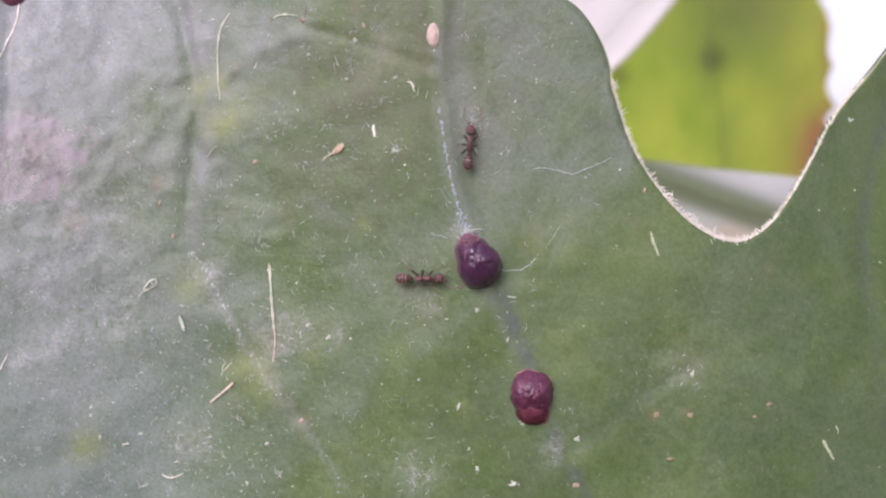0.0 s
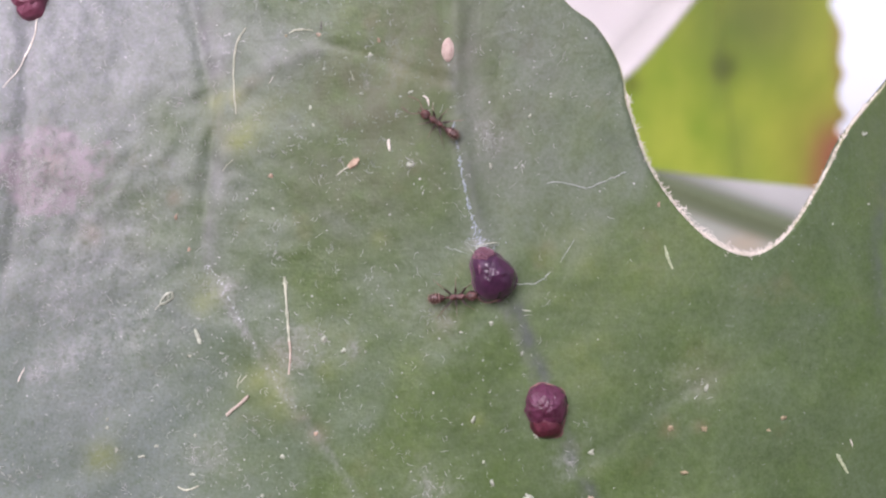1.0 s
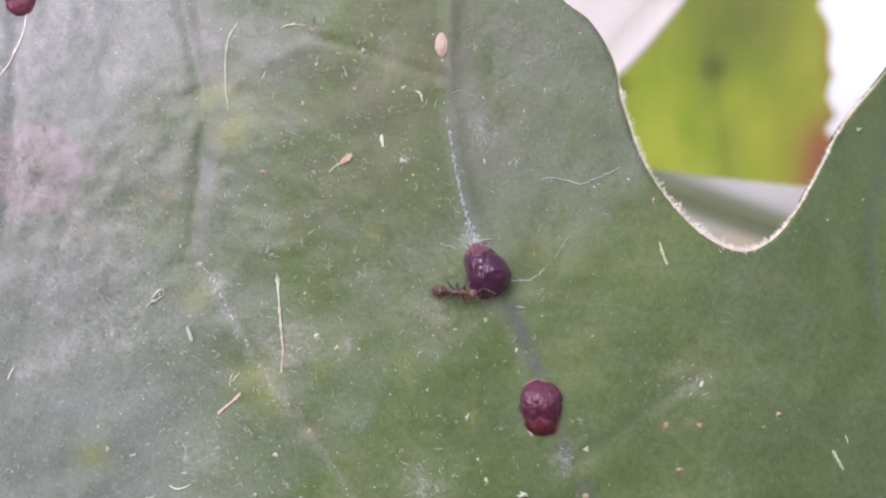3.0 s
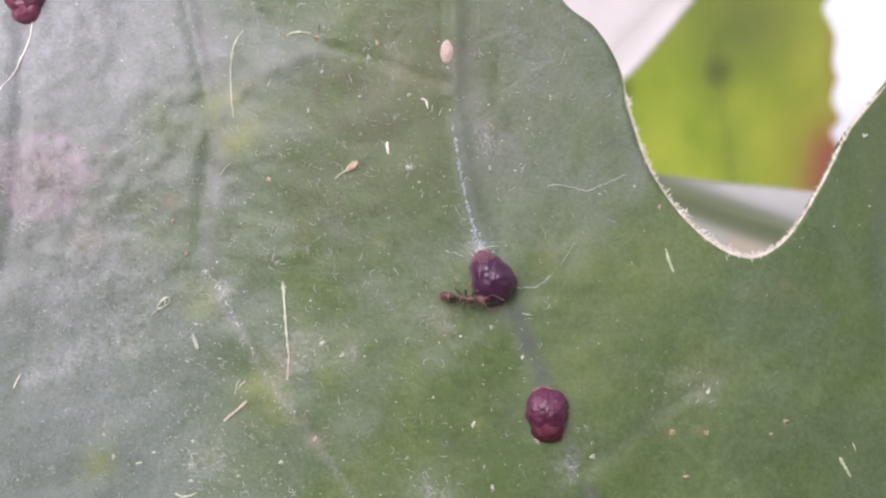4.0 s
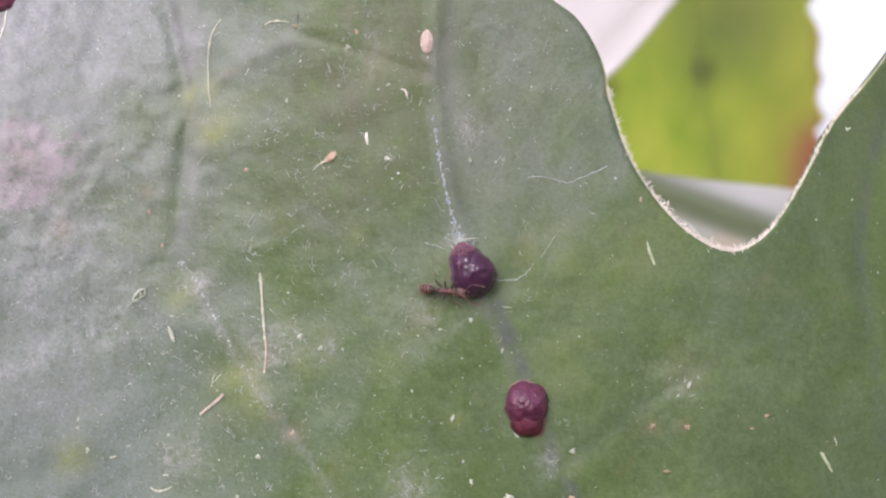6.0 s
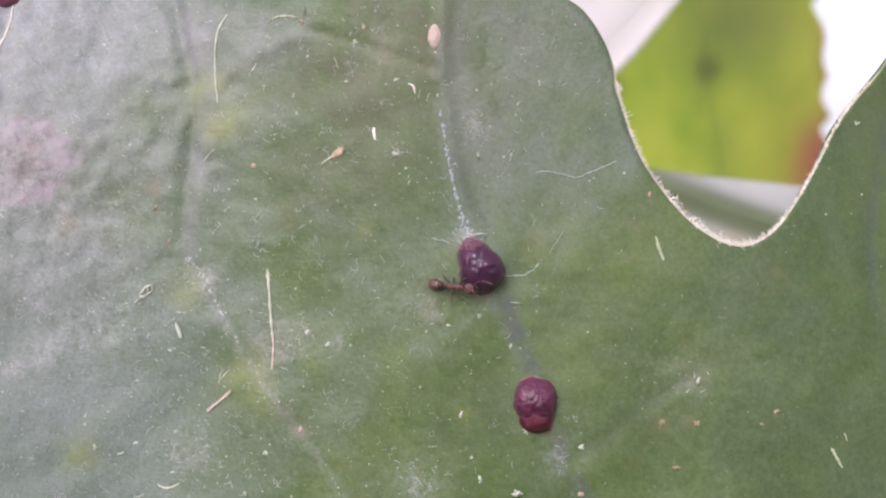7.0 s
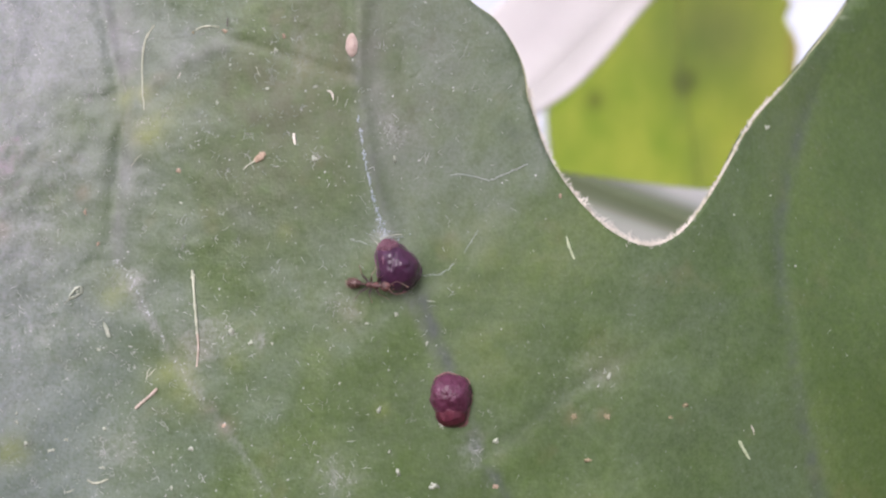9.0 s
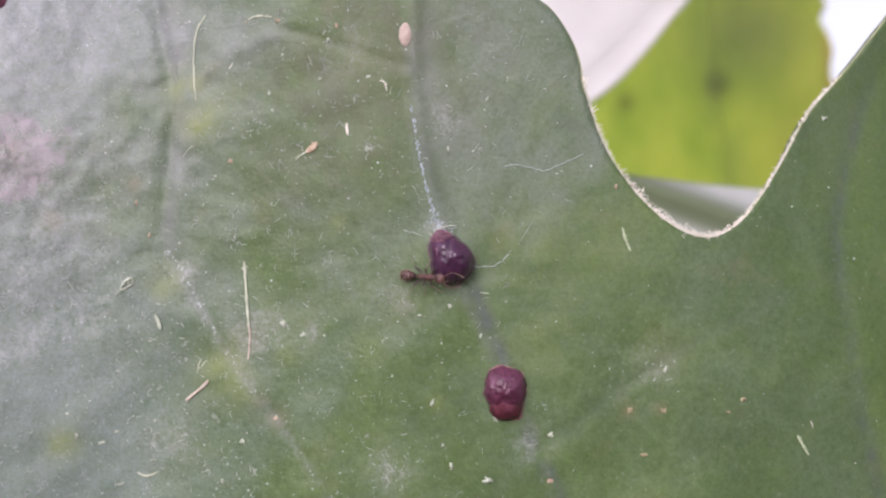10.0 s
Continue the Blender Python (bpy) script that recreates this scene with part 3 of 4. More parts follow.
        ahead = np.array([out[0], rng.normal(0, 0.35), out[1]])
        across = np.array([t[0], 0, t[1]])
        angle, curl = rng.normal(0, 0.7), rng.normal(0, 1.1)
        line = [np.array([p[0], sag(*p) - 0.04 + 0.22 * rng.rand(), p[1]])]
        for k in range(4):
            line.append(line[-1] + long * 0.36 * (math.cos(angle) * ahead + math.sin(angle) * across))
            angle += curl
        shapes.append(tube(line, [0.024, 0.024, 0.022, 0.018, 0.010], 3))
    tagged(part("edge_down", join(*shapes), HAIR, root, "curly cream hairs on the edge"), kind="stuff")
    return root


lobed_leaf()


# ---- leaves behind ----
def far_sheet(name, mat, corner_rows, away, depth, cell, label, marks, teeth=None, rib=None, rib_mat=None):
    """A leaf of its own some way behind: outline in sheet units as seen past the near leaf, at a distance in millimetres."""
    k = away / 2153.97
    poly = curve_points([((px - 784) * k, (441 - py) * k) for px, py in [*corner_rows, corner_rows[0]]], 14)[:-1]
    if teeth:
        lo, hi, size, step = teeth
        d = np.roll(poly, -1, axis=0) - np.roll(poly, 1, axis=0)
        run = np.cumsum(np.linalg.norm(np.roll(poly, -1, axis=0) - poly, axis=1))
        nrm = np.stack([d[:, 1], -d[:, 0]], 1) / (np.linalg.norm(d, axis=1)[:, None] + 1e-9)
        on = ((poly[:, 0] > lo) & (poly[:, 1] > hi)).astype(float)
        odd = np.array([noise.noise((q * 0.11, 2.2, 0)) for q in run])
        poly = poly + nrm * (size * (0.75 + 1.2 * odd) * (np.abs(np.sin((run + 5 * odd) * math.pi / step)) - 0.5) * on)[:, None]
    a, b = poly.min(0), poly.max(0)
    pts, faces = sheet(poly, np.arange(a[0] - cell, b[0] + cell, cell), np.arange(a[1] - cell, b[1] + cell, cell))
    x, z = pts[:, 0], pts[:, 1]
    u, v = x / k + 784, 441 - z / k
    d = depth(u, v)
    y = away - REACH + d
    x, z = x * (1 + d / away), z * (1 + d / away)
    root = new(name)
    tagged(root, label, "leaf")
    blade = part("blade", (np.stack([x, y, z], 1), faces), mat, root)
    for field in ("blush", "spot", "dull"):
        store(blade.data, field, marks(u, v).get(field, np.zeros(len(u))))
    th = blade.modifiers.new("thickness", "SOLIDIFY")
    th.thickness = 0.0004
    if rib:
        line = np.array([((p - 784) * k * (1 + depth(p, q) / away), away - REACH + depth(p, q) - 0.1, (441 - q) * k * (1 + depth(p, q) / away)) for p, q in curve_points(rib, 8)])
        part("midrib", tube(line, [away * 0.0013 * (1 - 0.6 * i / len(line)) for i in range(len(line))], 8, 0.5), rib_mat or RIB, root, "dull midrib")
    return root


def gauss(u, v, a, b, r, s=None):
    return np.exp(-((u - a) / r) ** 2 - ((v - b) / (s or r)) ** 2)


def lime_marks(u, v):
    return {"spot": 0.75 * np.maximum(gauss(u, v, 1262, 105, 22, 24), 0.7 * gauss(u, v, 1098, 135, 18)),
            "blush": np.maximum(0.95 * ease(1365, 1468, u + 0.10 * (v - 250)) * ease(130, 260, v), np.maximum(0.5 * ease(1435, 1475, u), 0.28 * ease(1300, 1450, u) * ease(40, 260, v))),
            "dull": 0.62 * np.maximum(gauss(u, v, 1320, 10, 130, 110), np.maximum(0.8 * gauss(u, v, 1255, 60, 25, 110), 0.4 * gauss(u, v, 1290, 250, 30, 90)))}


far_sheet("background_leaf", LIME,
          [(1020, 300), (1010, 120), (1060, -60), (1180, -200), (1320, -230), (1420, -130), (1456, -20), (1466, 60), (1468, 150), (1470, 220), (1440, 320), (1330, 360), (1160, 350)],
          282.9, lambda u, v: 8 * ((u - 1260) / 250) ** 2 - 0.20 * (u - 1262), 1.0,
          "bright yellow-green toothed leaf with brown spots and reddish edge", lime_marks, (83.0, 10.0, 3.5, 9.6), [(1250, -200), (1252, -60), (1258, 40), (1266, 130), (1278, 230), (1290, 335)])
# two soft shading streaks are painted on this leaf through dull
far_sheet("woolly_leaf", WOOLLY,
          [(1320, -190), (1270, -90), (1200, -6), (1150, 56), (1095, 114), (1030, 160), (960, 195), (880, 190), (860, 90), (930, -10), (1010, -70), (1090, -120), (1170, -190), (1250, -240)],
          165, lambda u, v: -0.7 * np.sin(((u - 1195) + 0.85 * v) / 60.0) - 0.02 * v, 0.6,
          "white felted leaf, out of focus behind the notch", lambda u, v: {"dull": 0.22 * np.exp(-((u - 1085 + 0.95 * (v - 60)) / 40) ** 2) + 0.12 * np.exp(-((u - 1165 + 0.95 * (v - 60)) / 14) ** 2)}, None,
          [(1280, -190), (1180, -60), (1090, 40), (1000, 118), (930, 150)], WOOLLY)

def grey_fold(u, v):
    """The face above the fold tips up and widens along the leaf; below it the face drops, its shade painted through
    dull, and tips up again.
    """
    down = v - 281 - 0.115 * (u - 1130)
    wide = np.clip(12 + 0.27 * (u - 1130), 8, 130)
    band = np.clip(52 - 0.12 * (u - 1130), 16, 60)
    return -0.125 * wide * ease(0, 1, down / wide) - 1.6 * ease(0, 1, (down - wide - band) / 110)


# dull paints the shade band under the fold into the leaf's colour
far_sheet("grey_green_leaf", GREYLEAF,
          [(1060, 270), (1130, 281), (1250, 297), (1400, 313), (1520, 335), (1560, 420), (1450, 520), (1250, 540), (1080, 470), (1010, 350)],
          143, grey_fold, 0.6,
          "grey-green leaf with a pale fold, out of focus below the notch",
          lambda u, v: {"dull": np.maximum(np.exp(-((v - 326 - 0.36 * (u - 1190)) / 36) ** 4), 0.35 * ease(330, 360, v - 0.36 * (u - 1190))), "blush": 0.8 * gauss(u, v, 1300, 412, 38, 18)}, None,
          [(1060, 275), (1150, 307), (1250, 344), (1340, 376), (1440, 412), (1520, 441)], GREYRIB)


# ---- scale insects ----
def dome(centre, wide, tall, high, warp=None, seg=40, rings=24, rough=0.0, seed=0.0, carve=None):
    """A shell lying on the leaf: wide across, tall up, high off the leaf; carve(x, z) raises or sinks its face."""
    def shape(a, b, c):
        # a runs towards the viewer
        x, z = b, c
        if warp:
            x, z = warp(x, z, a)
        k = 1 + rough * noise.fractal((x * 2.2 + seed, z * 2.2, a * 2.2), 1.0, 2.0, 4)
        if carve:
            k += carve(x, z)
        return (x * k, -max(a, -0.08) * k, z * k)
    v, f = ball((0, 0, 0), (1, 1, 1), None, seg, rings, shape)
    v = v * np.array([wide, high, tall])
    return v + np.array(centre), f


def on_leaf(name, px, py):
    root = new(name)
    p = lay(px, py)
    root.location = p * 0.001
    return root


def plum_scale(px, py):
    root = on_leaf("scale_insect", px, py)
    tagged(root, "glossy dark purple domed scale insect with a grainy crown", "insect", "scale insects on the vein")

    turns = np.radians(np.arange(-180, 211, 30))
    radii = np.array([1.22, 1.38, 1.58, 1.52, 1.46, 1.36, 1.25, 1.13, 1.06, 1.36, 1.66, 1.58, 1.22, 1.38])     # the outline, from the left round by the foot
    fine_turns = np.linspace(-math.pi, math.pi, 181)
    kernel = np.exp(-(np.arange(-12, 13) / 5.0) ** 2)
    ring = np.interp(fine_turns, turns, radii)
    ring = np.convolve(np.concatenate([ring[-13:-1], ring, ring[1:13]]), kernel / kernel.sum(), "valid")

    def pear(x, z, a):
        k = float(np.interp(math.atan2(z, x), fine_turns, ring))
        return x * k, z * k

    def lumps(x, z):
        cleft = 0.16 * math.exp(-((x - 0.32) / 0.08) ** 2) * float(ease(-0.80, -1.25, z))
        seam = 0.05 * math.exp(-((x + 0.36 - 0.25 * z) / 0.09) ** 2) * float(ease(-0.9, 0.1, z))
        return 0.022 * noise.noise((x * 4.3, z * 4.3, 2)) + 0.005 * noise.noise((x * 9, z * 9, 5)) - cleft - seam
    part("shell", dome((0, 0, 0), 0.955, 0.97, 1.45, pear, 80, 56, 0.03, 1, lumps), PLUM, root)
    part("crown", dome((-0.54, -0.02, 0.98), 0.64, 0.54, 1.06, rough=0.18, seed=5), CROWN, root, "pinkish grainy crown")
    part("flank", dome((-0.68, -0.02, 0.30), 0.48, 1.08, 1.10, rough=0.12, seed=9), FLANK, root, "dull pinkish flank")
    part("skirt", dome((0, 0.02, 0), 0.98, 0.99, 0.15, pear, 80, 24, 0.05, 1), FLANK, root, "thin dull purple rim")
    # wax threads round the crown, beads of crust on it
    wax_and_sheen = []
    for a, b, c, d, lift in ((-1.05, 1.50, -0.35, 1.72, 0.1), (-0.55, 1.68, 0.30, 1.74, 0.1), (-1.10, 1.05, -1.30, 1.40, 0.1)):
        wax_and_sheen.append(tube(curve_points([(a, -lift, b), ((a + c) / 2 + 0.05, -lift - 0.12, (b + d) / 2 + 0.05), (c, -lift, d)], 4), [0.012, 0.03, 0.032, 0.03, 0.032, 0.028, 0.026, 0.02, 0.01], 5))
    part("wax_threads", join(*wax_and_sheen), CHALK, root, "thin white wax threads")
    rng = np.random.RandomState(8)
    beads = []
    for _ in range(330):
        a, b = rng.uniform(0, 6.28), rng.rand() ** 0.5
        u, w = b * math.cos(a), b * math.sin(a)
        r = 0.022 + 0.026 * rng.rand()
        beads.append(ball((-0.54 + 0.66 * u, -0.02 - 1.07 * math.sqrt(max(0, 1 - b * b)), 0.98 + 0.56 * w), (r, r * 0.9, r), None, 6, 4))
    for _ in range(90):
        a, b = rng.uniform(0, 6.28), rng.rand() ** 0.5
        u, w = b * math.cos(a), abs(b * math.sin(a))
        r = 0.025 + 0.03 * rng.rand()
        beads.append(ball((-0.68 + 0.48 * u, -0.03 - 1.13 * math.sqrt(max(0, 1 - b * b)), 0.30 + 1.10 * w), (r, r * 0.5, r), None, 6, 4))
    part("grains", join(*beads), PALE_GRAIN, root, "pale pink grains")
    # paler than the flank: the ridge's highlight is put into its colour
    part("ridge", tube([(-0.62, -0.86, 0.95), (-0.62, -0.98, 0.62), (-0.55, -1.10, 0.30), (-0.58, -1.05, 0.0)], [0.05, 0.08, 0.07, 0.03], 8), PALE_GRAIN, root, "pinkish raised ridge")
    return root


def maroon_scale(px, py, spin=0.0, size=1.0, coat=None):
    root = on_leaf("scale_insect", px, py)
    tagged(root, "wrinkled maroon domed scale insect with a smaller rear plate" if coat is None else "domed scale insect, sheen painted pinkish red, trailing a white thread", "insect", "scale insects on the vein")

    def square(x, z, a):
        r = math.hypot(x, z) + 1e-9
        k = 1 + 0.10 * (abs(2 * x * z) / (r * r)) * r
        return x * k, z * k

    def wrinkles(x, z):
        """Worm-like folds that coil round the middle of the back, and a knobbly rim."""
        u, w = x - 0.12, z - 0.22
        r = math.hypot(u, w)
        bend = 0.42 * noise.noise((x * 2.6 + spin, z * 2.6, 3)) + 0.30 * noise.noise((x * 6 + spin, z * 6, 7))
        fold = 0.5 * math.sin(2 * math.pi * (3.6 * r + bend * 2.2)) + 1 - 3.2 * abs(noise.noise((x * 5.2 + bend, z * 5.2 - bend, 3)))
        knob = noise.noise((x * 7, z * 7, 1.5 + spin))
        back = math.exp(-(r / 0.62) ** 2) * float(ease(-0.45, -0.05, z))
        return 0.026 * fold * back + 0.022 * knob * float(ease(0.4, 0.9, math.hypot(x, z))) + 0.012 * noise.noise((x * 13, z * 13, 9)) - 0.06 * math.exp(-((x - 0.1) / 0.5) ** 2 - ((z + 0.42) / 0.16) ** 2)
    part("shell", dome((0, 0, 0.16 * size), 1.13 * size, 1.16 * size, 1.15 * size, square, 96, 64, 0.06, 2 + spin, wrinkles), coat or MAROON, root)
    part("rear_plate", dome((0.06 * size, 0, -0.68 * size), 0.90 * size, 0.90 * size, 0.86 * size, square, rough=0.07, seed=6 + spin), coat or MAROON_DARK, root, "dark red rear plate")
    part("skirt", join(dome((0, 0.02, 0.16 * size), 1.185 * size, 1.20 * size, 0.14, square, 60, 16, rough=0.09, seed=2 + spin), dome((0.06 * size, 0.03, -0.74 * size), 1.0 * size, 0.97 * size, 0.14, square, 60, 16, rough=0.09, seed=6 + spin)), SKIRT, root, "thin pale rim")
    tuft = [tube(curve_points([(-0.42, -0.1, -1.42), (-0.42 + 0.5 * a, -0.18, -1.42 + 0.6 * b), (-0.42 + a, -0.12, -1.42 + b)], 4) * size, 0.03, 5)
            for a, b in ((-0.20, -0.04), (0.06, -0.26), (0.17, -0.13), (-0.10, -0.20))]
    part("wax_tuft", join(*tuft), CHALK, root, "white wax tuft")
    root.rotation_euler = (0, radians(spin), 0)
    return root


plum_scale(849, 463)
maroon_scale(941, 700, 3)
# the corner insect catches sheen, painted here by its paler coat
maroon_scale(20, -36, -4, 1.0, MAROON_SHEEN)
nymph = on_leaf("scale_nymph", 767, 63)
tagged(nymph, "flat pale orange oval young scale insect beside the vein", "insect")
part("shell", dome((0, 0, 0), 0.36, 0.66, 0.22, rough=0.06, seed=11), NYMPH, nymph)
part("keel", dome((0.03, -0.14, -0.05), 0.09, 0.42, 0.10, rough=0.05, seed=12), NYMPH, nymph)
for side in (1, -1):
    part("groove", tube([(0.02 + 0.15 * side * math.sin(q * 0.5 + 0.3), -0.205 + 0.02 * abs(q - 2.7), 0.38 - 0.145 * q) for q in range(6)], [0.008, 0.014, 0.016, 0.016, 0.014, 0.008], 5, 0.5), SKIRT, nymph, "brownish groove")


# ---- loose bits lying on the leaf ----
def strand(name, line, thick, mat, label, category="debris", flatness=0.6, taper=True):
    """A fibre through points of the sheet, lying on the leaf; thick in millimetres."""
    xz = curve_points([flat(*p) for p in line], 7)
    n = len(xz)
    if mat is WEB:
        xz = xz + np.array([(noise.noise((i * 0.35, thick * 90, 1)), noise.noise((i * 0.35, thick * 90, 9))) for i in range(n)]) * 0.07
    rad = [max(0.2, 1 + 0.7 * noise.noise((i * 1.7, n * 3, thick * 31))) * thick * 0.5 * ((0.55 + 0.45 * math.sin(math.pi * (i + 0.6) / (n + 0.2))) if taper else 1) * (0.95 + 0.55 * noise.noise((i * 0.9, n, thick * 50))) for i in range(n)]
    xz = xz + np.array([(noise.noise((i * 0.6, thick * 70, 4)), noise.noise((i * 0.6, thick * 70, 6))) for i in range(n)]) * 0.035
    path = laid(xz, 0.015 + thick * 0.5 * flatness)
    ob = part(name, tube(path, rad, 6, flatness), mat)
    return tagged(ob, label, category)


def shard(rng, cx, cz, r, stretch, spin):
    """One thin ragged scrap with a slightly raised middle."""
    k = 9
    s, c = math.sin(radians(spin)), math.cos(radians(spin))
    edge = []
    for q in range(k):
        a = q * 6.283 / k
        e = r * (0.55 + 0.75 * rng.rand())
        x, z = e * math.cos(a), e * math.sin(a) * stretch
        edge.append((cx + x * c + z * s, -0.005 - 0.02 * rng.rand(), cz - x * s + z * c))
    mid = (cx, -0.03 - 0.12 * r, cz)
    return np.array(edge + [mid, (cx, 0.02, cz)]), [(q, (q + 1) % k, k) for q in range(k)] + [((q + 1) % k, q, k + 1) for q in range(k)]


def flake(name, px, py, wide, tall, spin, mat, label, category="debris", seed=0.0):
    """A small ragged scrap on the leaf, sizes in millimetres, spin clockwise."""
    rng = np.random.RandomState(int(seed * 7 + px))
    r, stretch = wide * 0.5, tall / wide
    bits = [shard(rng, 0, 0, r, stretch, spin)]
    for _ in range(3):
        a = rng.rand() * 6.28
        bits.append(shard(rng, r * 0.9 * math.cos(a), r * 0.9 * stretch * math.sin(a), r * (0.3 + 0.3 * rng.rand()), 1.2, rng.rand() * 180))
    ob = part(name, join(*bits), mat)
    ob.location = lay(px, py, 0.015) * 0.001
    return tagged(ob, label, category)


strand("dry_fibre", [(407, 22), (392, 50), (385, 90), (386, 130), (390, 178)], 0.125, FIBRE, "long curved pale straw-coloured fibre on the leaf")
strand("dry_fibre", [(484, 33), (500, 27), (526, 28)], 0.11, FIBRE, "short bent pale fibre on the leaf")
straw = strand("grass_straw", [(476, 466), (478, 490), (482, 540), (485, 580)], 0.155, FIBRE, "pale grass straw with a frayed head and brownish foot", taper=False)
part("foot", tube(laid(curve_points([flat(484, 575), flat(487, 600), flat(484, 640)], 7), 0.05), [0.075 - 0.002 * k for k in range(15)], 6, 0.6), STRAW, straw, "brownish thin end")
part("frayed_head", tube(laid(curve_points([flat(473, 480), flat(477, 474), flat(482, 478)], 3), 0.06), 0.04, 5), FIBRE, straw)
strand("bark_sliver", [(373, 713), (380, 707), (392, 697), (405, 686), (413, 678)], 0.17, STRAW, "short brown sliver of bark on the leaf", taper=False)
strand("dry_fibre", [(286, 840), (298, 846), (312, 844), (324, 838)], 0.13, FIBRE, "small curved cream fibre on the leaf")
strand("dry_fibre", [(318, 558), (323, 572), (328, 586)], 0.26, CHALK, "stubby off-white splinter lying on the leaf")
strand("dry_fibre", [(1151, 411), (1156, 430), (1165, 452)], 0.19, SPLINT, "pale green splinter lying on the leaf")
strand("dry_fibre", [(1455, 779), (1464, 795), (1474, 813)], 0.21, SPLINT, "pale splinter with pointed ends")
strand("seed_scale", [(590, 272), (596, 267), (602, 262), (609, 257)], 0.42, RUST, "flat pale orange seed scale lying on the leaf", flatness=0.25)
strand("dry_fibre", [(568, 287), (578, 278), (592, 270)], 0.09, FIBRE, "thin pale tail of a seed scale")
strand("dry_fibre", [(33, 4), (28, 36), (17, 60), (-2, 97), (-28, 130)], 0.11, HAIR, "white thread hanging from the scale insect")
strand("dry_fibre", [(721, 145), (728, 147), (731, 153), (733, 162)], 0.12, HAIR, "tiny white curled fibre on the leaf")
strand("seed_husk", [(662, 221), (661, 227), (662, 233), (663, 242)], 0.21, HAIR, "slim white seed husk lying on the leaf")
strand("dry_fibre", [(741, 155), (740, 163), (738, 170)], 0.03, FIBRE, "tiny pale bristle on the leaf")
strand("dry_fibre", [(592, 100), (596, 108), (599, 118)], 0.035, FIBRE, "tiny pale bristle on the leaf")
strand("dry_fibre", [(448, 122), (452, 117), (456, 110)], 0.035, HAIR, "tiny white fibre on the leaf")
strand("dry_fibre", [(243, 861), (254, 861), (262, 856)], 0.05, FIBRE, "tiny pale curved fibre on the leaf")
strand("dry_fibre", [(1478, 752), (1481, 758), (1483, 766)], 0.05, HAIR, "tiny white fibre on the leaf")
strand("dry_fibre", [(542, 12), (541, 28)], 0.07, ANT_LEG, "tiny dark bristle on the leaf")
strand("dry_fibre", [(398, 642), (394, 652), (392, 664)], 0.05, FIBRE, "tiny pale forked fibre")
strand("dry_fibre", [(410, 641), (402, 650), (393, 658)], 0.05, FIBRE, "tiny pale forked fibre")
strand("dry_fibre", [(14, 628), (6, 642), (1, 654)], 0.09, HAIR, "tiny white fibre on the leaf")
strand("dry_fibre", [(385, 258), (374, 268), (366, 278)], 0.045, FIBRE, "tiny white fibre on the leaf")
strand("dry_fibre", [(898, 525), (914, 527)], 0.07, CHALK, "tiny white bristle on the leaf")
strand("web_thread", [(944, 300), (958, 297), (990, 303), (1012, 309), (1030, 302), (1045, 296), (1064, 288), (1084, 279)], 0.042, WEB, "wavy silk thread stuck to the leaf", taper=False)
strand("web_thread", [(888, 477), (896, 480), (905, 478), (914, 479), (925, 477), (930, 472), (938, 469), (943, 462), (949, 458)], 0.043, WEB, "silk thread beside the scale insect", taper=False)
strand("web_thread", [(966, 440), (974, 428), (984, 412), (992, 400)], 0.026, WEB, "faint broken silk thread on the leaf")
strand("web_thread", [(798, 405), (818, 412), (838, 411), (858, 410)], 0.04, WEB, "white silk thread over the vein")
strand("web_thread", [(760, 414), (778, 417), (800, 424)], 0.03, WEB, "faint white silk thread on the leaf")

for px, py, w, h, s, seed in ((628, 70, .24, .2, 0, 31), (546, 97, .15, .15, 0, 32), (612, 140, .2, .14, 35, 33), (522, 165, .2, .2, 0, 34), (527, 197, .22, .12, 20, 35), (248, 768, .2, .14, 40, 36), (317, 748, .2, .22, 0, 37), (313, 818, .24, .12, 0, 38), (473, 786, .26, .22, 0, 39), (438, 856, .2, .2, 30, 40), (772, 164, .12, .12, 0, 41), (843, 548, .24, .24, 0, 2), (898, 603, .18, .34, 8, 3), (545, 578, .38, .26, 20, 4), (582, 598, .26, .20, 0, 5), (741, 672, .13, .13, 0, 6),
                              (700, 137, .24, .2, 30, 7), (308, 607, .2, .16, 0, 8), (162, 735, .2, .2, 10, 9), (161, 720, .14, .24, 20, 10), (909, 858, .5, .36, -20, 11), (845, 832, .18, .4, -30, 12),
                              (1504, 214, .36, .3, 40, 13), (912, 180, .12, .26, 35, 14), (842, 270, .14, .42, -12, 15), (178, 775, .22, .3, 30, 16), (1225, 665, .2, .5, 15, 17), (702, 268, .4, .16, 10, 18),
                              (1020, 778, .3, .3, 0, 19), (1449, 372, .1, .12, 0, 20), (1512, 337, .13, .13, 0, 21), (222, 787, .3, .12, -25, 22), (812, 720, .2, .4, 0, 23), (830, 795, .14, .2, 30, 24),
                              (790, 565, .2, .12, 0, 28), (455, 345, .14, .14, 0, 29), (620, 600, .12, .12, 0, 30)):
    flake("white_flake", px, py, w, h, s, CHALK, "small flat chalky white flake on the leaf", seed=seed)
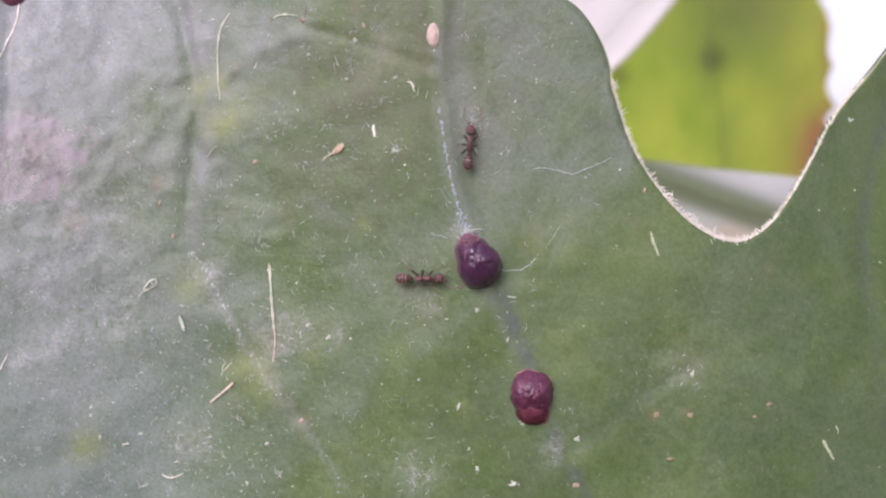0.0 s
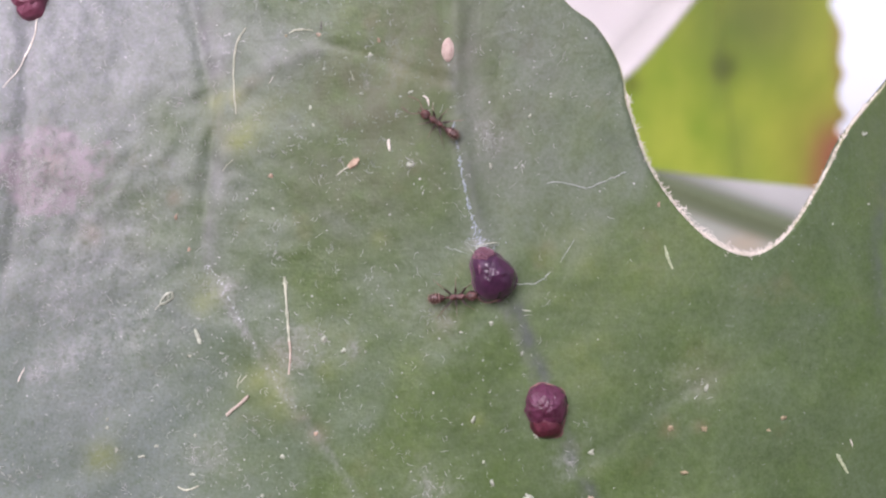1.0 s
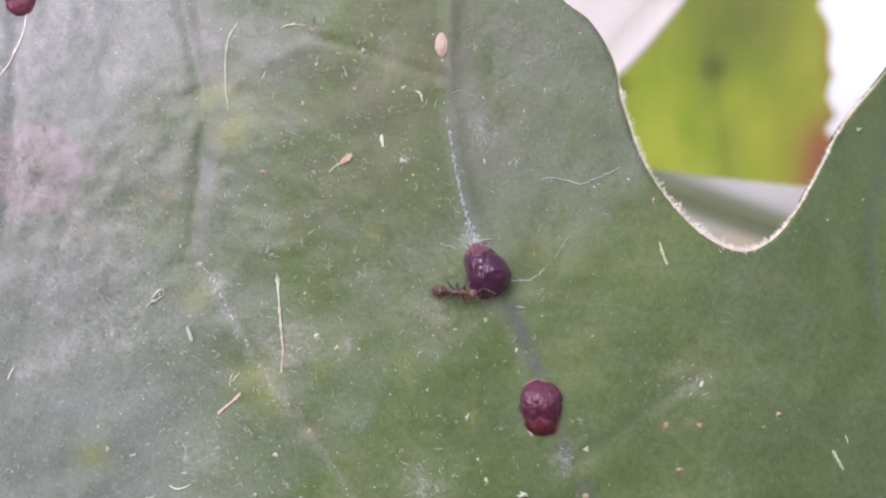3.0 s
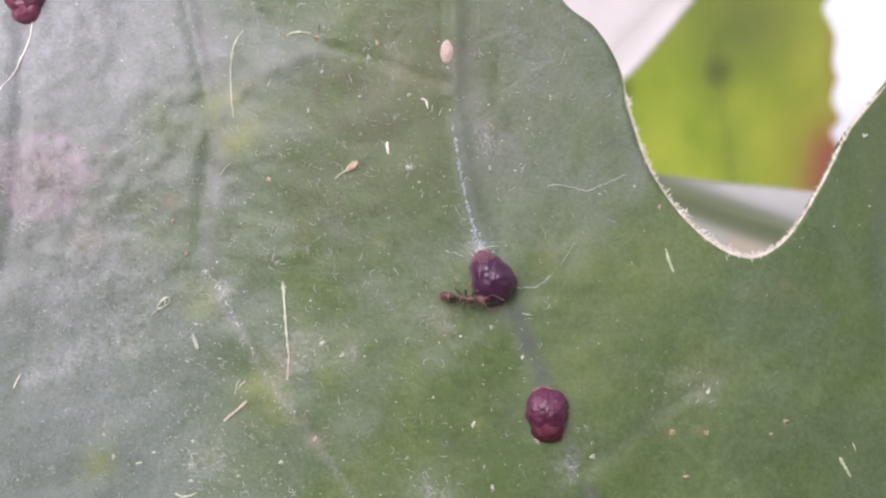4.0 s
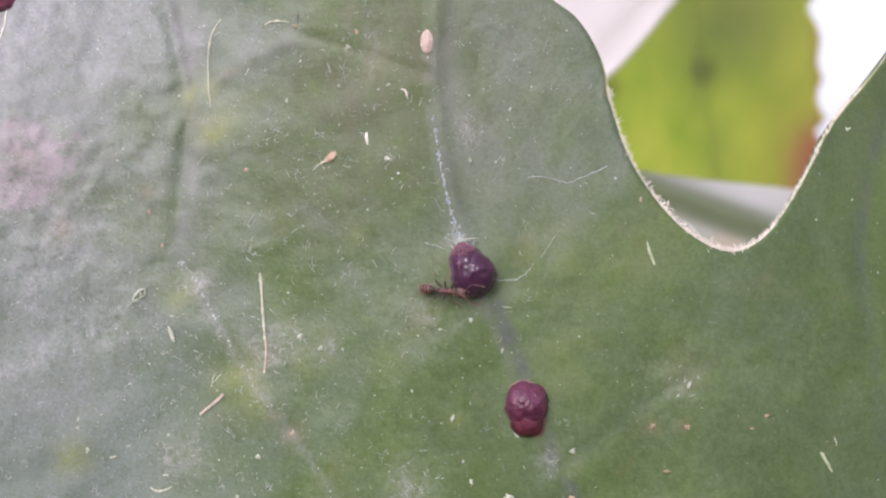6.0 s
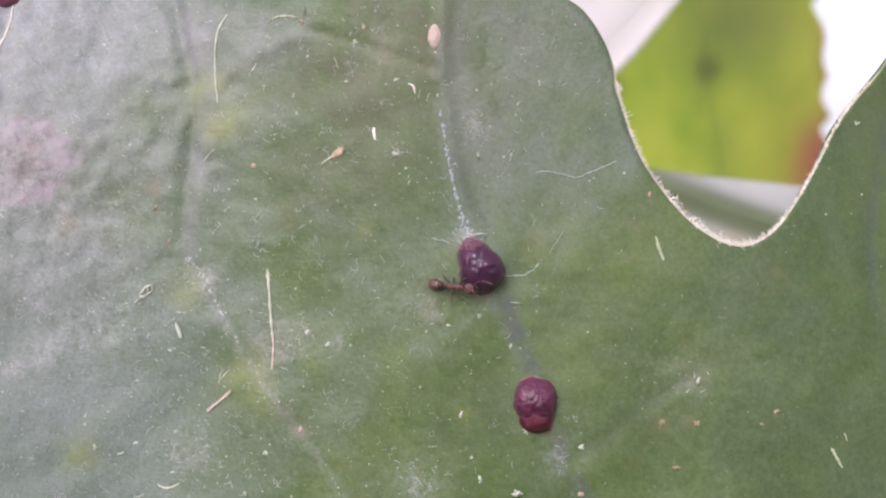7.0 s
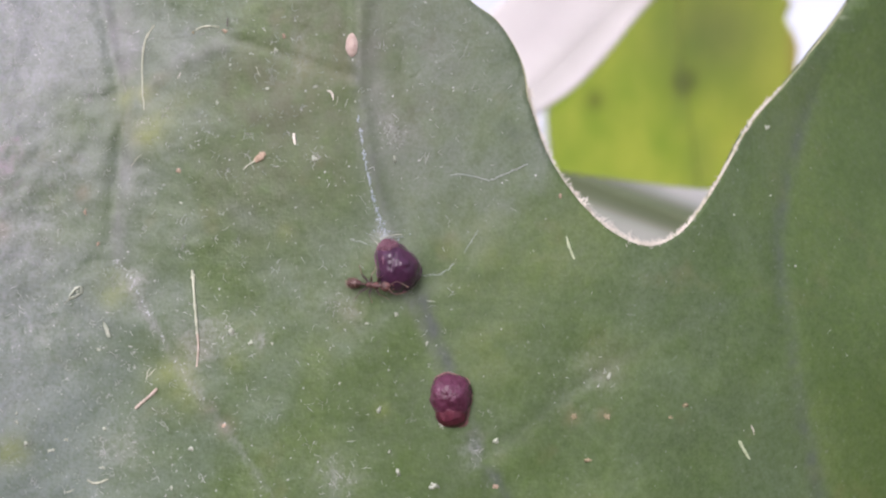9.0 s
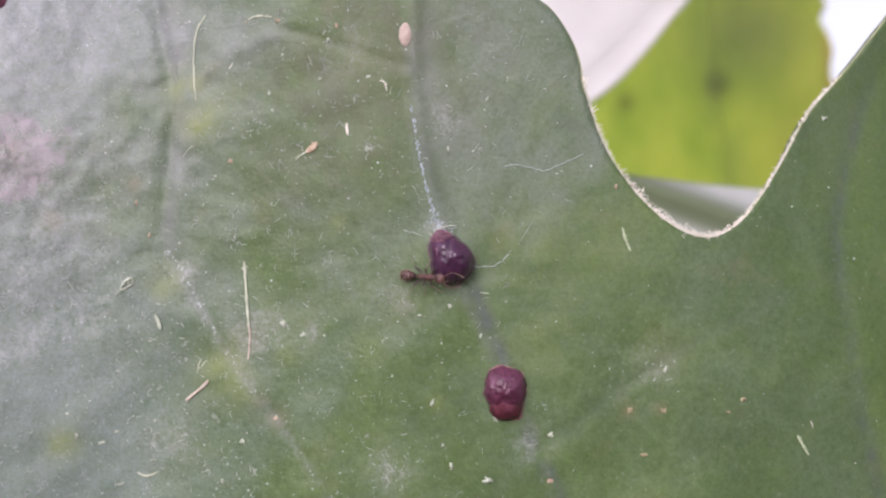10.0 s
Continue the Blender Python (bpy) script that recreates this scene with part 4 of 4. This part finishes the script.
for px, py, w, h, s, seed in ((452, 287, .24, .22, 0, 2), (283, 360, .2, .4, 0, 3), (1140, 338, .22, .26, 0, 5), (1161, 733, .28, .28, 0, 6), (1222, 734, .32, .24, 20, 7),
                              (1361, 715, .3, .24, 30, 8), (1186, 813, .3, .18, -15, 9), (1019, 858, .32, .26, 0, 10), (537, 36, .24, .22, 0, 11), (478, 38, .14, .14, 0, 12), (533, 745, .22, .26, 20, 13), (644, 45, .22, .2, 0, 14),
                              (1335, 737, .2, .16, 0, 15), (306, 418, .2, .24, 0, 17)):
    flake("orange_speck", px, py, w, h, s, TAN if seed in (6, 7, 8, 9, 12, 15) else RUST, "tiny flat orange-brown speck on the leaf", seed=seed + 40)

# shed skin, a crumpled loop of thin film with a tail
rng = np.random.RandomState(17)
wisps = []
for wide, lift in ((1.0, 0.03), (0.75, 0.10)):
    ring = []
    for k in range(15):
        a = k * 2 * math.pi / 14
        u, w = 15 * math.cos(a), 6 * wide * math.sin(a) * (1 + 0.5 * math.cos(a))
        ring.append(flat(266 + 0.74 * u + 0.67 * w + rng.normal(0, 0.9), 506 - 0.67 * u + 0.74 * w + rng.normal(0, 0.9)))
    wisps.append(tube(laid(ring, lift), [0.028 + 0.022 * rng.rand() for _ in ring], 5))
wisps.append(tube(laid(curve_points([flat(257, 515), flat(252, 519), flat(246, 525)], 4), 0.03), 0.026, 4))
for _ in range(4):
    v, f = shard(rng, 0, 0, 0.09, 1.3, 45)
    wisps.append((v + laid([flat(266 + rng.normal(0, 6), 506 + rng.normal(0, 5))])[0], f))
tagged(part("shed_skin", join(*wisps), CHALK), "crumpled translucent white shed skin on the leaf", "debris")

# white crust dotted along the vein
rng = np.random.RandomState(21)
crumbs = []
lane = curve_points([flat(*p) for p in ((776, 190), (786, 250), (799, 320), (812, 370), (826, 410))], 30)
for _ in range(520):
    k = int(len(lane) * rng.rand() ** 0.8)
    clump = noise.noise((k * 0.16, 4.0, 0))
    if rng.rand() > 0.5 + 1.3 * clump:
        continue
    near = max(0, k / len(lane) - 0.55)
    p = lane[k] + rng.normal(0, 0.040 + 0.05 * max(0, clump) + 0.22 * near, 2)
    r = 0.014 + (0.034 + 0.04 * max(0, clump)) * rng.rand() ** 2
    crumbs.append(ball(laid([p], 0.01)[0], (r, r * 0.6, r * (1 + rng.rand())), None, 6, 4))
for _ in range(34):
    p = flat(828 + rng.normal(0, 15), 406 + rng.normal(0, 7))
    r = 0.02 + 0.04 * rng.rand() ** 2
    crumbs.append(ball(laid([p], 0.01)[0], (r, r * 0.8, r), None, 6, 4))
tagged(part("vein_crust", join(*crumbs), CRUST), "white waxy crust in crumbs along the midvein", "debris", kind="stuff")
faint = []
second = curve_points([flat(*p) for p in ((338, 450), (368, 488), (392, 535), (430, 600), (470, 665), (520, 735), (575, 810), (615, 870))], 16)
for _ in range(80):
    t = rng.rand()
    p = second[int(len(second) * t ** 2.4)] + rng.normal(0, 0.10, 2)
    r = 0.014 + 0.034 * rng.rand() ** 2
    faint.append(ball(laid([p], 0.01)[0], (r * (1 + rng.rand()), r * 0.5, r * (1 + rng.rand())), None, 6, 4))
tagged(part("vein_crust", join(*faint), WEB), "thin grey-white crust in crumbs along the side vein", "debris", kind="stuff")

# dust: crumbs and short fibres strewn over the face
rng = np.random.RandomState(33)
dust = []


def chip(x, y, z, r):
    k = 6
    a = rng.rand() * 6.28
    e = [r * (0.5 + 1.1 * rng.rand()) for _ in range(k)]
    top = [(x + q * math.cos(a + i * 6.28 / k) * 1.3, y, z + q * math.sin(a + i * 6.28 / k)) for i, q in enumerate(e)]
    return np.array(top + [(x, y - r * 0.5, z)]), [(i, (i + 1) % k, k) for i in range(k)]


poly = OUTLINE
tries = np.stack([rng.uniform(-27, 29, 12000), rng.uniform(-17, 17, 12000)], 1)
tries = tries[inside(tries, poly) & (line_distance(tries, poly, True)[0] > 0.25)]
lift = face(tries[:, 0], tries[:, 1])
for (x, z), h in zip(tries, lift):
    if rng.rand() > max(0.025, 0.26 - (0.014 if x < 0 else 0.026) * x):
        continue
    y = sag(x, z) + h - 0.015
    if rng.rand() < 0.50:
        r = 0.009 + 0.028 * rng.rand() ** 3
        dust.append(chip(x, y, z, r * 1.3))
    else:
        a = rng.uniform(0, 6.28)
        long = 0.05 + 0.22 * rng.rand() ** 4
        d = np.array([math.cos(a), 0, math.sin(a)]) * long
        s = np.array([-d[2], 0, d[0]]) * rng.normal(0, 0.6)
        c = np.array([x, y - 0.02, z])
        dust.append(tube([c - d, c - d * 0.3 + s * 0.8, c + d * 0.3 + s, c + d], [0.009, 0.014, 0.013, 0.008], 3))
for _ in range(330):
    x, z = rng.uniform(-26, 20), rng.uniform(-16, 15)
    if not inside(np.array([[x, z]]), poly)[0] or rng.rand() > 0.44 - (0.030 if x < 0 else 0.050) * x:
        continue
    for _ in range(rng.randint(3, 8)):
        a, b = rng.uniform(0, 6.28), rng.normal(0, 0.9)
        q = np.array([x, z]) + rng.normal(0, 0.13, 2)
        e = 0.05 + 0.16 * rng.rand()
        line = np.array([q, q + e * np.array([math.cos(a), math.sin(a)]), q + e * np.array([math.cos(a) + math.cos(a + b), math.sin(a) + math.sin(a + b)])])
        dust.append(tube(laid(line, 0.02), [0.009, 0.013, 0.007], 3))
for px, py, wide, many in ((85, 505, 38, 26), (38, 640, 9, 24), (500, 600, 22, 26), (345, 780, 22, 26), (740, 838, 20, 30), (1208, 655, 26, 12), (650, 70, 40, 24), (458, 432, 8, 12), (700, 267, 7, 12),
                           (545, 578, 6, 10), (460, 370, 9, 8), (735, 532, 16, 26), (985, 795, 14, 10), (640, 205, 30, 12), (500, 540, 20, 12), (90, 600, 30, 16), (840, 215, 18, 12), (580, 300, 14, 8),
                           (502, 220, 6, 10), (581, 225, 7, 12), (485, 116, 6, 5), (675, 180, 6, 6), (840, 236, 14, 14), (312, 768, 5, 6), (310, 791, 5, 6), (418, 741, 6, 6), (493, 839, 5, 6)):
    for _ in range(many):
        q = flat(px + rng.normal(0, wide), py + rng.normal(0, wide * 0.8))
        a, b = rng.uniform(0, 6.28), rng.normal(0, 1.0)
        e = 0.04 + 0.15 * rng.rand()
        line = np.array([q, q + e * np.array([math.cos(a), math.sin(a)]), q + e * np.array([math.cos(a) + math.cos(a + b), math.sin(a) + math.sin(a + b)])])
        dust.append(tube(laid(line, 0.02), [0.012, 0.017, 0.010], 3))
for _ in range(700):
    q = flat(50 + rng.normal(0, 42), 285 + rng.normal(0, 38))
    a = rng.uniform(0, 6.28)
    e = 0.05 + 0.22 * rng.rand()
    line = np.array([q, q + e * np.array([math.cos(a), math.sin(a)]), q + 1.8 * e * np.array([math.cos(a + 0.4), math.sin(a + 0.4)])])
    dust.append(tube(laid(line, 0.02), [0.010, 0.015, 0.009], 3))
tagged(part("leaf_dust", join(*dust), DUSTY), "pale dust grains and short fibres strewn over the leaf", "dust", kind="stuff")


# ---- ants ----
LEGS = []
ANTENNAE = []


def ant(label, size):
    root = new("ant")
    root.scale = (size, size, size)
    tagged(root, label, "ant", "ants on the leaf")

    def egg(a, b, c):
        return a, b * (1 - 0.18 * a), c * (1 - 0.12 * a)
    gaster = part("gaster", ball((-0.98, 0, 0.46), (0.49, 0.285, 0.28), None, 20, 14, egg), ANT_DARK, root, "dark glossy abdomen")
    for k in range(3):
        x = -0.86 - 0.18 * k
        r = 0.288 * math.sqrt(max(0.05, 1 - ((x + 0.98) / 0.52) ** 2))
        ring = [(x, r * math.cos(q * math.pi / 8), 0.46 + r * 0.95 * math.sin(q * math.pi / 8)) for q in range(17)]
        part("band", tube(ring, 0.024, 4), ANT_BAND, gaster, "amber band")
    rng = np.random.RandomState(2)
    pile = []
    for _ in range(130):
        a, b = rng.uniform(0, 6.28), rng.uniform(-1, 0.6)
        q = math.sqrt(1 - b * b)
        n = np.array([b, q * math.cos(a), q * math.sin(a)])
        c = np.array([-0.98, 0, 0.46]) + n * np.array([0.49, 0.285 * (1 - 0.18 * b), 0.28])
        pile.append(tube([c, c + n * 0.05 + np.array([-0.02, 0, 0]), c + n * 0.08 + np.array([-0.06, 0, 0])], [0.010, 0.008, 0.004], 3))
    part("pile", join(*pile), SHIN, gaster, "short pale hairs")
    part("tail_tip", ball((-1.44, 0, 0.42), (0.07, 0.09, 0.09), None, 8, 6), ANT_BAND, gaster, "pale abdomen tip")
    part("petiole", join(ball((-0.40, 0, 0.44), (0.10, 0.09, 0.15), None, 12, 8), ball((-0.24, 0, 0.40), (0.12, 0.07, 0.08), None, 12, 8)), ANT, root)
    part("thorax", tube([(-0.26, 0, 0.40), (-0.18, 0, 0.43), (-0.04, 0, 0.46), (0.10, 0, 0.46), (0.18, 0, 0.45), (0.30, 0, 0.48), (0.44, 0, 0.49), (0.56, 0, 0.47), (0.66, 0, 0.44), (0.76, 0, 0.42)], [0.08, 0.14, 0.175, 0.165, 0.14, 0.20, 0.22, 0.18, 0.10, 0.08], 14), ANT, root)
    head = part("head", ball((1.04, 0, 0.43), (0.34, 0.27, 0.22), None, 20, 14, lambda a, b, c: (a, b * (1 - 0.10 * a) * (1.12 if abs(a) < 0.8 else 1.0), c)), ANT, root)
    for s in (1, -1):
        part("eye", ball((1.08, 0.27 * s, 0.50), (0.07, 0.04, 0.06), None, 8, 6), ANT_EYE, head)
        part("mandible", tube([(1.36, 0.15 * s, 0.38), (1.47, 0.14 * s, 0.35), (1.53, 0.03 * s, 0.34)], [0.05, 0.045, 0.02], 6), ANT, head)
        feeler = part("antenna", join(tube([(0, 0, 0), (0.26, 0.18 * s, 0.12), (0.52, 0.34 * s, 0.16)], [0.030, 0.024, 0.026], 5),
                                      tube([(0.52, 0.34 * s, 0.16), (0.78, 0.33 * s, 0.12), (1.08, 0.26 * s, 0.04), (1.30, 0.20 * s, -0.02)], [0.022, 0.026, 0.034, 0.022], 5)), FEELER, root)
        feeler.location = (0.00128, 0.0001 * s, 0.00052)
        ANTENNAE.append((root, feeler, s))
        for k, (x, knee, foot) in enumerate(((0.42, (0.28, 0.36), (0.72, 0.66)), (0.10, (0.02, 0.42), (0.0, 0.98)), (-0.08, (-0.46, 0.42), (-1.08, 0.98)))):
            kx, ky, fx, fy = knee[0], knee[1] * s, foot[0], foot[1] * s
            leg = part("leg", tube([(0, 0, 0), (kx * 0.4, ky * 0.4, 0.06), (kx * 0.8, ky * 0.8, 0.17), (kx, ky, 0.20)], [0.062, 0.072, 0.058, 0.035], 6), ANT_LEG, root)
            mx, my = kx + (fx - kx) * 0.62, ky + (fy - ky) * 0.62
            part("shin", tube([(kx, ky, 0.20), (kx * 0.5 + mx * 0.5, ky * 0.5 + my * 0.5, 0.0), (mx, my, -0.25), (fx * 0.9 + mx * 0.1, fy * 0.9 + my * 0.1, -0.36), (fx, fy, -0.38)],
                              [0.026, 0.024, 0.020, 0.012, 0.007], 5), SHIN, leg, "pale amber shin")
            leg.location = (x * 0.001, 0.00012 * s, 0.0004)
            LEGS.append((root, leg, s, k))
    return root


walker = ant("reddish-brown ant hurrying over the leaf", 0.87)
feeder = ant("reddish-brown ant feeding at the purple scale insect", 0.94)
passer = ant("reddish-brown ant crossing the leaf", 0.89)


def stand(tail, head, lift=0.0, rear=0.0):
    """The pose of an ant whose ends lie at two points of the sheet; rear: degrees by which its head is raised."""
    a, b = at(*tail), at(*head)
    m = (a + b) / 2
    e = 0.2
    gx = float(sag(m[0] + e, m[2]) - sag(m[0] - e, m[2])) / (2 * e)
    gz = float(sag(m[0], m[2] + e) - sag(m[0], m[2] - e)) / (2 * e)
    up = Vector((gx, -1, gz)).normalized()
    ahead = Vector(b - a)
    ahead = (ahead - up * ahead.dot(up)).normalized()
    side = up.cross(ahead)
    rot = Matrix((ahead, side, up)).transposed().to_4x4()
    return Matrix.Translation(Vector((m[0], m[1] - 0.06 - lift, m[2])) * 0.001) @ rot @ pose(0, 0, 0, 0, -rear, 0)


def swing(root, spans, beat, rear=0):
    """Legs step in threes while the ant walks (spans of seconds), and stir a little while it stands."""
    times = [k * 0.1 for k in range(101)]
    for owner, leg, s, k in LEGS:
        if owner is not root:
            continue
        base = leg.location.copy()
        turn = 0 if (k + (s > 0)) % 2 else math.pi
        rows = []
        for t in times:
            going = any(a <= t <= b for a, b in spans)
            if not going and round(t * 10) % 5 and t not in (0.0, 10.0):
                continue
            a = 20 * math.sin(2 * math.pi * beat * t + turn) if going else 3 * math.sin(2.1 * t + k * 1.7 + s)
            up = 8 * max(0, math.cos(2 * math.pi * beat * t + turn)) if going else 0
            rows.append((t, Matrix.Translation(base) @ Euler((radians(up * s), 0, radians(a * s)), "XYZ").to_matrix().to_4x4()))
        walk(leg, rows)
    for owner, feeler, s in ANTENNAE:
        if owner is not root:
            continue
        base = feeler.location.copy()
        walk(feeler, [(k * 0.25, Matrix.Translation(base) @ Euler((0, radians(6 * math.sin(k * 1.9 + s) - rear), radians(9 * math.sin(k * 1.3 + 2 * s))), "XYZ").to_matrix().to_4x4())
                      for k in range(41)])


def motions():
    walk(walker, [(t, stand(a, b)) for t, a, b in (
        (0, (827, 308), (835, 215)), (0.1, (832, 284), (842, 194)), (0.2, (841, 257), (823, 168)), (0.3, (838, 254), (821, 166)),
        (0.4, (835, 245), (807, 165)), (0.5, (836, 253), (795, 182)), (0.6, (828, 241), (777, 182)), (0.7, (822, 233), (760, 180)),
        (0.8, (815, 236), (753, 179)), (0.9, (803, 227), (739, 176)), (1.0, (786, 220), (716, 171)), (1.1, (779, 217), (709, 170)),
        (1.2, (749, 189), (670, 144)), (1.3, (716, 172), (635, 139)), (1.4, (685, 159), (604, 131)), (1.5, (634, 143), (568, 123)),
        (1.6, (606, 139), (531, 94)), (1.7, (574, 127), (511, 70)), (1.8, (536, 103), (478, 50)), (1.9, (511, 77), (464, 13)),
        (2.0, (494, 54), (455, -13)), (2.1, (471, 27), (436, -43)), (2.2, (469, -5), (444, -81)), (2.6, (455, -130), (430, -210)),
        (3.2, (430, -270), (410, -355)), (4.5, (415, -330), (390, -410)), (10.0, (412, -334), (386, -412)))])
    walk(feeder, [(t, stand(a, b, 2.5 * c, 220 * c)) for t, a, b, c in (
        (0.0, (698, 493), (793, 493), 0), (0.2, (712, 493), (806, 505), 0), (0.4, (725, 494), (818, 519), 0), (0.6, (732, 502), (822, 508), 0), (0.8, (734, 505), (824, 501), 0),
        (1.2, (731, 505), (822, 498), 0), (1.6, (731, 504), (824, 501), 0), (2.2, (735, 502), (828, 502), 0.05), (3.4, (754, 493), (845, 503), 0.1), (5.0, (755, 493), (846, 502), 0.1),
        (7.0, (756, 492), (847, 503), 0.1), (8.5, (757, 491), (848, 501), 0.1), (10.0, (758, 492), (849, 502), 0.1))])
    walk(passer, [(t, stand(a, b)) for t, a, b in (
        (0.0, (-340, 770), (-255, 790)), (8.5, (-300, 780), (-215, 800)), (9.0, (-150, 800), (-60, 815)), (9.3, (12, 816), (104, 832)), (9.4, (74, 830), (164, 845)), (9.5, (142, 843), (232, 857)),
        (9.6, (186, 848), (274, 866)), (9.7, (236, 860), (322, 884)), (9.8, (287, 877), (372, 902)), (9.9, (332, 897), (415, 926)), (10.0, (376, 918), (458, 950)))])
    swing(walker, [(0, 3.2)], 4.5)
    swing(feeder, [(0, 0.7)], 3.5, 8)
    swing(passer, [(8.5, 10)], 5.0)


motions()
